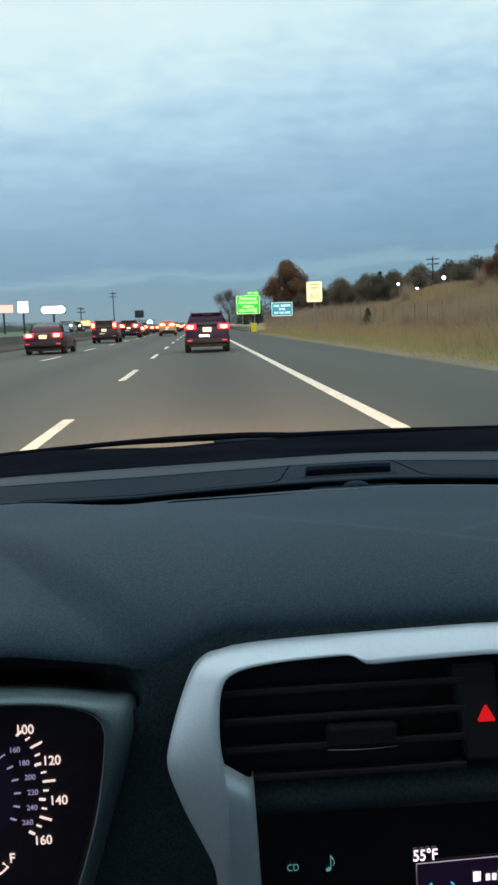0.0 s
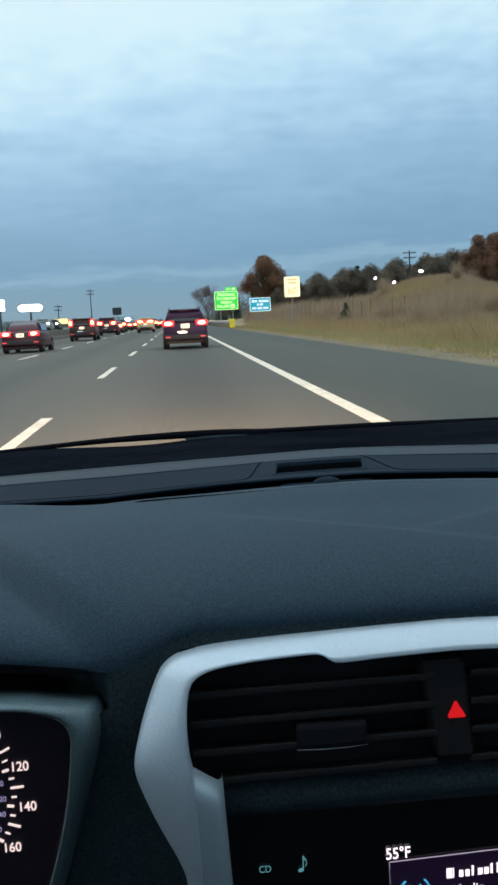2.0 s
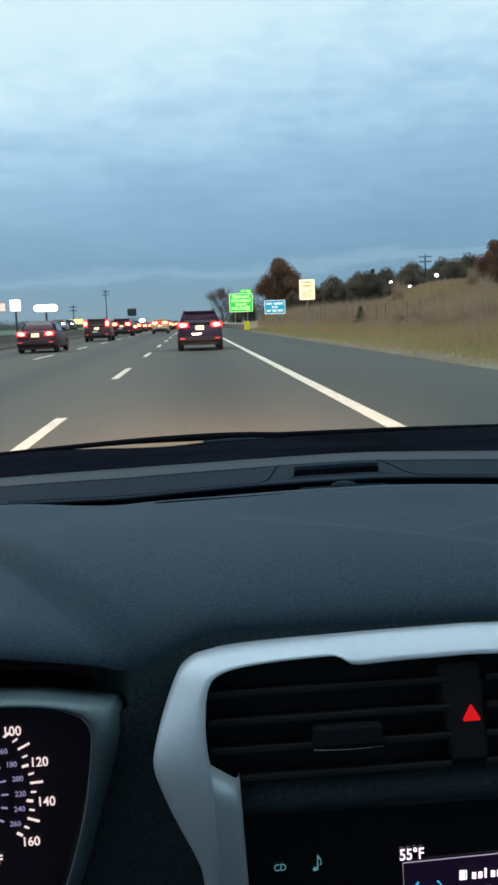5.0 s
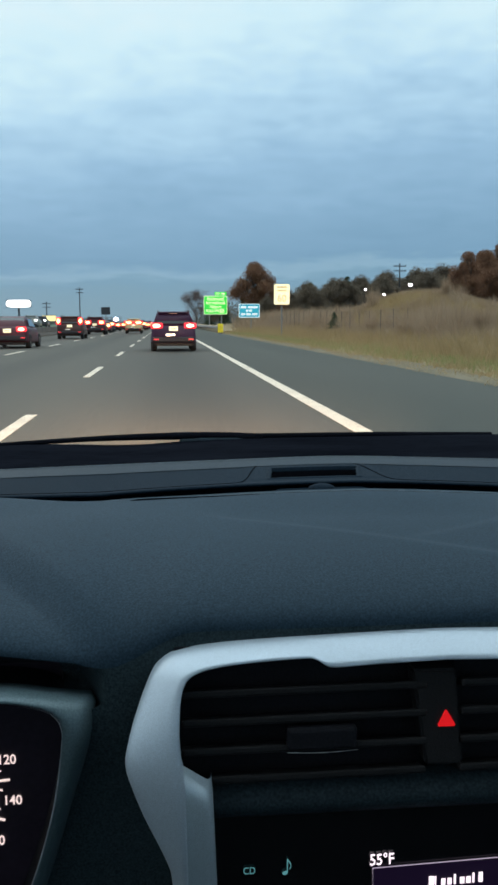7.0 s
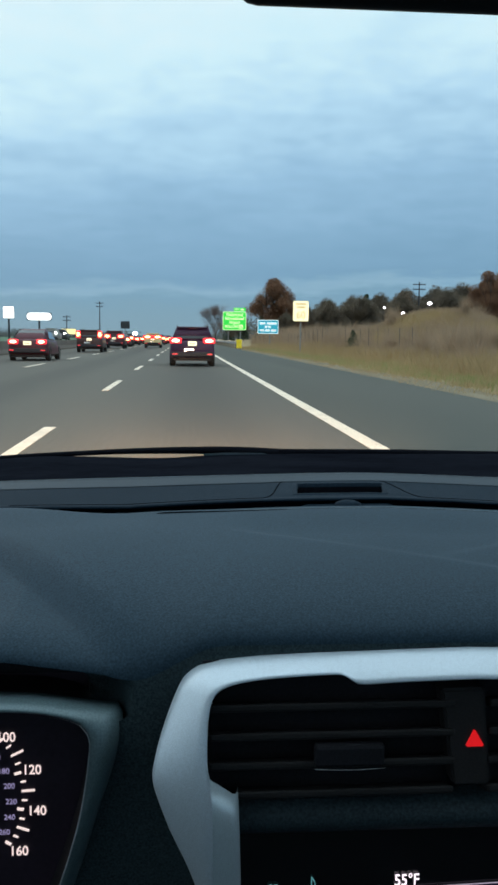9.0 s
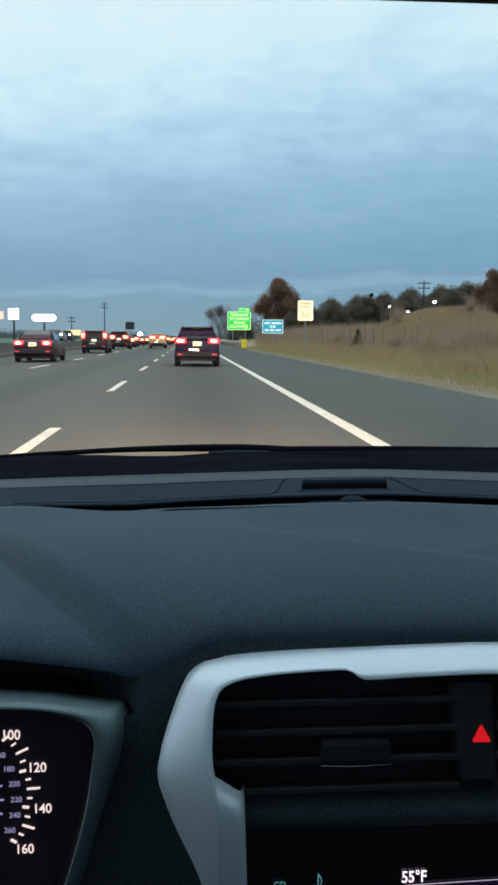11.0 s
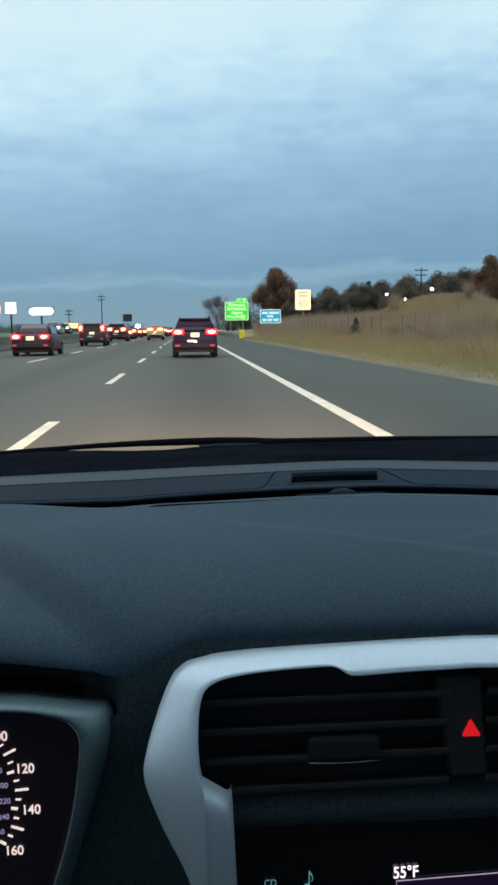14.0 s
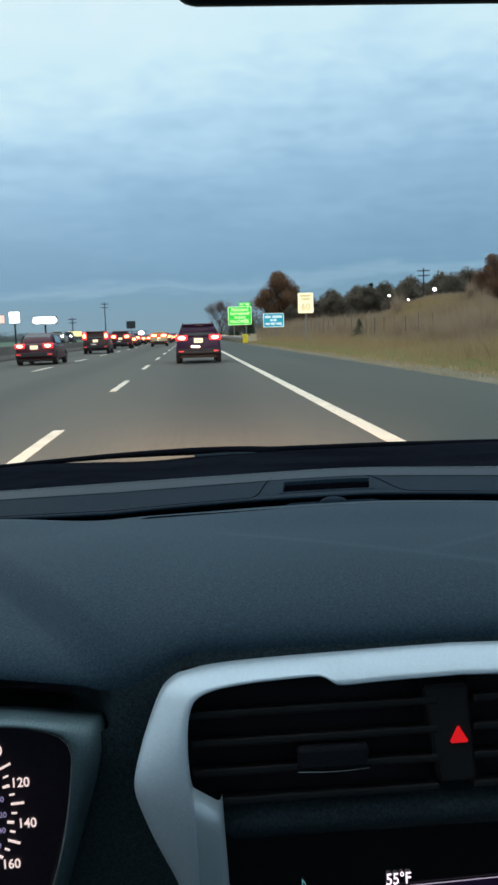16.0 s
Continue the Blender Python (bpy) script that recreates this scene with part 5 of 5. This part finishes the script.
def limbs(height, spread, levels, fork, start=0.3):
    """A trunk with limbs: a mesh and the tips of its branches."""
    bm, tips = bmesh.new(), []
    base_r = height * 0.017

    def grow(p, d, length, r, level):
        q = p + d * length * 0.5 + Vector(rng.normal(size=3)) * length * 0.05
        e = q + (d + Vector(rng.normal(size=3)) * 0.12).normalized() * length * 0.5
        tube([p, q, e], [r, r * 0.8, r * 0.55], 5 if level < 2 else 3, bm)
        if level >= levels:
            tips.extend([q, e])
            return
        for k in range(fork + (1 if level == 0 else 0)):
            a = 2 * math.pi * (k + rng.random()) / (fork + 1)
            out = Vector((math.cos(a), math.sin(a), 0)) * spread + Vector((0, 0, 0.75)) + d * 0.4
            s = p.lerp(e, 0.55 + 0.45 * rng.random()) if level else p.lerp(e, start + (1 - start) * (k + 1) / (fork + 1))
            grow(s, out.normalized(), length * (0.62 + 0.14 * rng.random()), r * 0.52, level + 1)
        tips.append(e)

    grow(Vector((0, 0, -0.3)), Vector((0, 0, 1)), height * 0.46, base_r, 0)
    return bm, tips


def tree(name, label, height, width, leaf_mat, leaves, leaf_size, kind="round"):
    """A deciduous tree, a bare one or a pine, standing at the origin."""
    ob = thing(name, label, "tree")
    if kind == "pine":
        bm = tube([(0, 0, -0.3), (0.02 * height, 0, height * 0.5), (0, 0, height * 0.97)], [height * 0.02, height * 0.014, 0.02], 6)
        tiers, pts, sizes = 11, [], []
        for k in range(tiers):
            z = height * (0.12 + 0.86 * k / (tiers - 1))
            reach = width / 2 * (1 - 0.88 * k / (tiers - 1)) * (0.8 + 0.4 * rng.random())
            for j in range(9 - k // 2):
                a = 2 * math.pi * (j + rng.random()) / (9 - k // 2)
                r = reach * (0.75 + 0.35 * rng.random())
                tip = Vector((math.cos(a) * r, math.sin(a) * r, z - r * 0.22))
                tube([(0, 0, z), tip], [height * 0.004, 0.01], 3, bm)
                m = max(leaves // (tiers * 7), 4)
                f = rng.random((m, 1)) ** 0.6
                c = np.array([0, 0, z]) * (1 - f) + np.array(tip) * f + rng.normal(size=(m, 3)) * (0.05 * height * 0.35)
                pts.append(c)
                sizes.append(np.full(m, leaf_size) * (0.6 + 0.8 * rng.random(m)))
        centres, sizes = np.concatenate(pts), np.concatenate(sizes)
    else:
        bm, tips = limbs(height, width / height * (1.15 if kind == "round" else 0.95), 3 if kind == "round" else 4, 3)
        tips = np.array([tuple(t) for t in tips])
        tips = tips[tips[:, 2] > height * 0.22]
        tips *= np.array([width / max(np.ptp(tips[:, 0]), 0.1), width / max(np.ptp(tips[:, 1]), 0.1), height * 0.95 / tips[:, 2].max()])
        clumps = 46 if kind == "round" else 60
        f = rng.random(clumps) ** 0.8
        reach = width / 2 * np.sin(np.clip(0.18 + 0.86 * f, 0, 1) * math.pi) ** 0.7 * (0.80 + 0.3 * rng.random(clumps))
        a, q = rng.random(clumps) * 2 * math.pi, np.sqrt(rng.random(clumps))
        middle = np.c_[np.cos(a) * reach * q * 0.82, np.sin(a) * reach * q * 0.82, height * (0.24 + 0.66 * f)]
        size = width * (0.10 + 0.07 * rng.random(clumps))
        pick = rng.integers(0, clumps, leaves)
        way = rng.normal(size=(leaves, 3))
        way /= np.linalg.norm(way, axis=1)[:, None]
        ball = way * (rng.random((leaves, 1)) ** (0.45 if kind == "round" else 0.7)) * size[pick][:, None] * np.array([1, 1, 0.85])
        centres = middle[pick] + ball
        if kind != "round":
            near = tips[rng.integers(0, len(tips), leaves)] + rng.normal(size=(leaves, 3)) * height * 0.03
            centres = np.where(rng.random((leaves, 1)) < 0.55, near, centres)
        sizes = leaf_size * (0.5 + rng.random(leaves))
    part("trunk", bm, BARK, ob, "dark bark trunk and limbs")
    verts, faces = quads(centres, sizes)
    raw("crown", verts, faces, leaf_mat, ob)
    return ob


def planted(ob, spots, group):
    """Stands the first tree on the first spot and copies of it on the others: x, y, scale, turn."""
    ob["group"] = group
    for i, (x, y, s, turn) in enumerate(spots):
        m = pose(x, y, rise(x, y), 0, 0, turn)
        if i:
            o = copy_thing(ob, m)
            o.scale = (s, s, s)
    x, y, s, turn = spots[0]
    ob.location, ob.rotation_euler, ob.scale = (x, y, rise(x, y)), (0, 0, radians(turn)), (s, s, s)


planted(tree("bare_tree", "grey leafless tree with a wide fine-twigged crown", 12.5, 10.5, LEAF_GREY, 22000, 0.06, "bare"), [(10.4, 300, 1.0, 0), (31, 240, 0.75, 120), (58, 175, 0.8, 200)], "bare trees")
planted(tree("autumn_tree", "rust-brown autumn tree with a rounded full crown", 10.5, 10.0, LEAF_BROWN, 36000, 0.088), [(19.8, 200, 1.32, 10), (24.5, 198, 0.75, 80), (46, 128, 1.0, 150), (37, 150, 0.72, 240)], "roadside autumn trees")
planted(tree("autumn_tree", "tall russet autumn tree with thinning leaves", 12.0, 7.5, LEAF_BROWN, 26000, 0.084), [(41.5, 122, 0.85, 0), (53, 140, 1.1, 90), (29, 215, 0.7, 200), (48.5, 112, 1.12, 45), (60, 134, 1.35, 75)], "roadside autumn trees")
planted(tree("olive_tree", "dull olive-brown broadleaf tree in the roadside woods", 8.0, 8.0, LEAF_OLIVE, 27000, 0.084), [(25, 155, 0.85, 0), (29.5, 150, 0.95, 70), (34, 140, 0.95, 140), (44, 150, 1.15, 210), (50, 120, 1.05, 280), (56, 128, 1.25, 30), (39, 165, 1.0, 320), (21.5, 190, 0.75, 190), (15.5, 262, 1.0, 20), (60, 150, 1.3, 100), (23.5, 232, 1.1, 10), (27, 205, 1.05, 60), (31, 196, 1.15, 130), (35.5, 190, 1.2, 190), (40.5, 186, 1.25, 250), (45, 182, 1.35, 310), (50, 178, 1.4, 15), (56, 180, 1.5, 75), (62, 176, 1.5, 135)], "roadside broadleaf trees")
planted(tree("pine_tree", "dark green pine in the roadside treeline", 8.5, 4.2, LEAF_PINE, 14000, 0.08, "pine"), [(13.2, 268, 1.0, 0), (17.0, 258, 0.95, 50), (32, 158, 0.95, 100), (47.5, 136, 1.05, 160), (27, 168, 0.85, 210), (54.5, 118, 0.95, 260), (20.5, 240, 0.9, 300)], "roadside pines")
planted(tree("young_pine", "small bushy green pine at the edge of the verge", 2.7, 2.9, LEAF_PINE, 5000, 0.05, "pine"), [(13.2, 70, 0.62, 0)], "young pines")


def tufts(name, label, mat, spots, height, spread, blades, width):
    """Grass or brush: thin leaning blades, all in one mesh."""
    n = len(spots) * blades
    base = np.repeat(spots, blades, 0) + np.c_[rng.normal(size=(n, 2)) * spread, np.zeros(n)]
    base[:, 2] = [rise(x, y) - 0.02 for x, y in base[:, :2]]
    h = np.repeat(height, blades) * (0.4 + 0.8 * rng.random(n))
    lean = rng.normal(size=(n, 2)) * 0.35 * h[:, None]
    tip = base + np.c_[lean, h]
    a = rng.random(n) * math.pi
    side = np.c_[np.cos(a), np.sin(a), np.zeros(n)] * (width * (0.6 + 0.8 * rng.random(n)))[:, None]
    mid = base * 0.45 + tip * 0.55 - np.c_[lean * 0.12, np.zeros(n)]
    pts = np.stack([base - side, base + side, mid + side * 0.7, tip, mid - side * 0.7], 1).reshape(-1, 3)
    faces = np.arange(5 * n).reshape(-1, 5).tolist()
    ob = raw(name, pts.tolist(), faces, mat)
    return tagged(ob, label, "vegetation", kind="stuff")


n = 4200
gx = 6.05 + rng.random(n) ** 1.4 * 9.0
gy = 9 + rng.random(n) ** 1.3 * 110
tufts("verge_grass", "dry tan grass along the road shoulder", GRASS_DRY, np.c_[gx, gy, gx * 0], 0.10 + 0.22 * np.clip((gx - 6) / 5, 0, 1), 0.26, 14, 0.010)
n = 2600
gx = 7.0 + rng.random(n) * 8.0
gy = 10 + rng.random(n) ** 1.3 * 90
tufts("green_verge_grass", "patches of green grass on the verge", GRASS_GREEN, np.c_[gx, gy, gx * 0], np.full(n, 0.20), 0.3, 14, 0.011)
n = 2400
gx = 12.0 + rng.random(n) * 26
gy = 24 + rng.random(n) * 110
keep = (((gx - 23.0) / 9.5) ** 2 + ((gy - 82) / 29) ** 2 > 1.0)
tufts("roadside_brush", "tall brown weeds and leafless brush", BRUSH, np.c_[gx, gy, gx * 0][keep], (0.45 + 0.04 * np.clip(gx - 12, 0, 14) + 0.4 * rng.random(n))[keep], 0.7, 40, 0.012)
n = 900
gx = 14.0 + rng.random(n) * 42
gy = 112 + rng.random(n) * 70
tufts("thicket", "dull brown thicket below the treeline", BRUSH, np.c_[gx, gy, gx * 0], 1.6 + 1.2 * rng.random(n), 0.9, 45, 0.03)

n = 8200
gx = 14.5 + rng.random(n) * 18
gy = 58 + rng.random(n) * 52
tufts("mound_grass", "tan grass over an earth mound", GRASS_DRY, np.c_[gx, gy, gx * 0], 0.22 + 0.2 * rng.random(n), 0.4, 12, 0.022)
n = 2600
gx = 14.5 + rng.random(n) * 18
gy = 58 + rng.random(n) * 52
patch = np.sin(gx * 0.9 + 0.21 * gy) + np.sin(gy * 0.34 - 0.5 * gx) + rng.normal(size=n) * 0.5 > 0.1
tufts("mound_weeds", "russet weeds in patches over an earth mound", BRUSH, np.c_[gx, gy, gx * 0][patch], (0.3 + 0.35 * rng.random(n))[patch], 0.5, 26, 0.022)
n = 1500
gx = 9.2 + rng.random(n) * 4.6
gy = 24 + rng.random(n) ** 1.2 * 100
patch = np.sin(gy * 0.42) + np.sin(gy * 0.17 + gx) + rng.normal(size=n) * 0.6 > -0.2
tufts("tall_verge_grass", "tall straw-coloured grass at the back of the verge", GRASS_DRY, np.c_[gx, gy, gx * 0][patch], (0.35 + 0.45 * rng.random(n))[patch], 0.35, 24, 0.011)

# low rounded bushes of thin twigs
bush_v = []
for k in range(420):
    x, y = rng.uniform(12.8, 36), rng.uniform(40, 130)
    if ((x - 23.5) / 9.0) ** 2 + ((y - 82) / 27) ** 2 < 1 and rng.random() < 0.92:
        continue
    h, w, m = rng.uniform(0.9, 2.3), rng.uniform(0.8, 2.0), 560
    way = rng.normal(size=(m, 3))
    way /= np.linalg.norm(way, axis=1)[:, None]
    way[:, 2] = np.abs(way[:, 2]) + 0.15
    tip = way * (0.55 + 0.45 * rng.random((m, 1))) * np.array([w, w, h])
    foot = tip * (0.15 + 0.5 * rng.random((m, 1)))
    a = rng.random(m) * math.pi
    side = np.c_[np.cos(a), np.sin(a), 0.3 * np.ones(m)] * 0.010
    at = np.array([x, y, rise(x, y) - 0.05])
    bush_v.append(np.stack([foot - side + at, foot + side + at, tip + at], 1).reshape(-1, 3))
bush_v = np.concatenate(bush_v)
tagged(raw("roadside_bushes", bush_v.tolist(), np.arange(len(bush_v)).reshape(-1, 3).tolist(), BRUSH), "dry brown leafless bushes behind the verge", "vegetation", kind="stuff")

# ---- fence ----
M_FENCE = material("weathered_fence", (0.09, 0.085, 0.075), (0.13, 0.12, 0.105), 4, 0.8, grain=40, bump=0.1)
fence = thing("wire_fence", "grey wire fence with thin posts beyond the verge", "fence")
for i in range(22):
    y = 50 + i * 3.2
    part("post", tube([(13.6, y, rise(13.6, y) - 0.2), (13.6, y, rise(13.6, y) + 1.75)], [0.022, 0.022], 6), M_FENCE, fence)
for h in (0.4, 0.85, 1.3, 1.7):
    part("wire", tube([(13.57, 50 + i * 3.2, rise(13.6, 50 + i * 3.2) + h) for i in range(22)], [0.004] * 22, 4), M_FENCE, fence)

# ---- lamps, poles and lit signs in the distance ----
M_LITWHITE = glow("lit_sign_white", (1.0, 0.95, 0.90), 3.0, (0.8, 0.8, 0.75))
M_LITPINK = glow("lit_sign_pink", (1.0, 0.62, 0.52), 1.0, (0.7, 0.4, 0.35))
M_LITYELLOW = glow("lit_sign_yellow", (1.0, 0.80, 0.36), 1.0, (0.7, 0.6, 0.3))
M_FLOOD = glow("floodlight", (0.95, 0.85, 1.0), 22.0, (0.8, 0.8, 0.8))
M_COOL = glow("cool_lamp", (0.72, 0.80, 1.0), 16.0, (0.8, 0.8, 0.8))
M_POLE = material("dark_timber_pole", (0.03, 0.03, 0.035), (0.05, 0.05, 0.055), 2, 0.9, grain=10, bump=0.2)


def billboard(label, x, y, z0, z1, w, mat, oval=False):
    ob = thing("lit_sign", label, "sign", group="lit roadside signs", at=(x, y, 0))
    board = part("panel", rounded_plate(-w / 2, w / 2, 0, z0, z1, min(0.48 * (z1 - z0), 0.45 * w) if oval else 0.12, 0.35), mat, ob, "glowing panel")
    part("back", rounded_plate(-w / 2 - 0.05, w / 2 + 0.05, 0.36, z0 - 0.05, z1 + 0.05, 0.12, 0.1), M_BUMPER, ob)
    part("pole", tube([(0, 0.4, rise(x, y) - 0.3), (0, 0.4, z1 - 0.2)], [0.22, 0.2], 8), M_POLE, ob)
    return board


billboard("white oval lit sign on a pole beyond the median", -31.5, 200, 4.6, 6.1, 5.2, M_LITWHITE, True)
billboard("pink lit sign on a pole beyond the median", -42.3, 200, 5.0, 6.7, 4.2, M_LITPINK)
billboard("white square lit sign on a pole beyond the median", -38.4, 202, 5.0, 7.4, 2.2, M_LITWHITE)
billboard("yellow lit sign low beside the far carriageway", -19.5, 155, 1.5, 2.4, 2.3, M_LITYELLOW)


def utility_pole(label, x, y, top, arm):
    ob = thing("utility_pole", label, "pole", group="utility poles", at=(x, y, rise(x, y)))
    part("pole", tube([(0, 0, -0.5), (0, 0, top)], [0.17, 0.11], 8), M_POLE, ob)
    for dz in (0.5, 1.4):
        part("crossarm", box(-arm, arm, -0.06, 0.06, top - dz - 0.08, top - dz + 0.08, 0.01), M_POLE, ob)
        for k in (-0.9, -0.45, 0.45, 0.9):
            part("insulator", tube([(k * arm, 0, top - dz + 0.08), (k * arm, 0, top - dz + 0.26)], [0.05, 0.04], 6), M_POLE, ob)


utility_pole("tall dark timber utility pole with crossarms", -23.0, 250, 10.8, 1.0)
utility_pole("dark timber utility pole by the far carriageway", -30.0, 235, 6.8, 1.0)
utility_pole("tall dark utility pole rising over the trees", 44.0, 168, 11.0, 1.2)
utility_pole("dark utility pole among the roadside trees", 52.0, 210, 12.0, 1.2)


def lamp_post(label, x, y, z, size, mat):
    ob = thing("street_lamp", label, "lamp", group="distant lamps", at=(x, y, rise(x, y)))
    part("pole", tube([(0, 0, -0.4), (0, 0, z), (0, -0.4, z + 0.15)], [0.09, 0.06, 0.05], 6), M_POLE, ob)
    bm = bmesh.new()
    bmesh.ops.create_icosphere(bm, subdivisions=2, radius=size)
    for v in bm.verts:
        v.co = Vector((v.co.x * 1.15, v.co.y * 0.7 - 0.5, v.co.z * 0.85 + z))
    part("lamp_head", bm, mat, ob, "bright white lamp head", smooth=True)


lamp_post("white floodlight on a pole over the brush", 30.6, 112, 4.7, 0.20, M_FLOOD)
lamp_post("small white floodlight on a low pole", 26.2, 118, 4.3, 0.13, M_FLOOD)
lamp_post("white floodlight on a pole by a low shed", 28.2, 116, 3.6, 0.15, M_FLOOD)
# a bluish light far ahead, no street lamp; the pole under it is added
lamp_post("bluish white light beside the distant carriageway on an added pole", -11.2, 210, 2.0, 0.52, M_COOL)
lamp_post("small white lamp beyond the median", -30.0, 120, 1.4, 0.22, M_HEAD)
lamp_post("small white lamp beyond the far carriageway", -38.0, 160, 2.0, 0.30, M_HEAD)
lamp_post("pale lamp far beyond the median field", -47.0, 210, 3.5, 0.35, M_HEAD)

gantry = thing("overhead_sign", "dark unlit overhead sign on a post far along the road", "road sign", at=(-14.5, 225, 0))
part("panel", rounded_plate(-1.1, 1.1, 0, 3.2, 5.0, 0.1, 0.1), M_POLE, gantry, "dark panel seen against the sky")
part("post", tube([(0, 0.15, -0.5), (0, 0.15, 4.8)], [0.12, 0.12], 8), M_STEEL, gantry)

shed = thing("low_shed", "pale low shed with a flat roof behind the brush", "shed", at=(57.0, 165, rise(57, 165)))
part("wall", box(-6, 6, 0, 5, -0.5, 3.6, 0.02), material("shed_cladding", (0.16, 0.17, 0.17), (0.24, 0.25, 0.25), 1, 0.7, grain=8, bump=0.1), shed)
part("roof", box(-6.3, 6.3, -0.3, 5.3, 3.6, 3.85, 0.02), M_STEEL, shed, "grey flat roof")

# distant woods along the horizon, past what can be told apart
far_pts, far_size = [], []
for k in range(420):
    x, y = rng.uniform(-420, 60), rng.uniform(430, 640)
    if -30 < x < 12:
        continue
    hgt = rng.uniform(2.5, 5.5) * (0.6 + 0.4 * math.sin(x * 0.05) ** 2)
    m = 300
    far_pts.append(np.c_[x + rng.normal(size=m) * 3.0, y + rng.normal(size=m) * 3.0, hgt * rng.random(m) ** 0.7])
    far_size.append(np.full(m, 0.26))
for k in range(260):
    x, y = rng.uniform(14, 320), rng.uniform(250, 420)
    hgt = rng.uniform(5, 10)
    m = 130
    far_pts.append(np.c_[x + rng.normal(size=m) * 2.6, y + rng.normal(size=m) * 2.6, hgt * rng.random(m) ** 0.7])
    far_size.append(np.full(m, 0.38))
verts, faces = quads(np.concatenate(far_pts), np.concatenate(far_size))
tagged(raw("far_woods", verts, faces, LEAF_FAR), "woods along the horizon in a pale haze-tinted colour", "woods", kind="stuff")
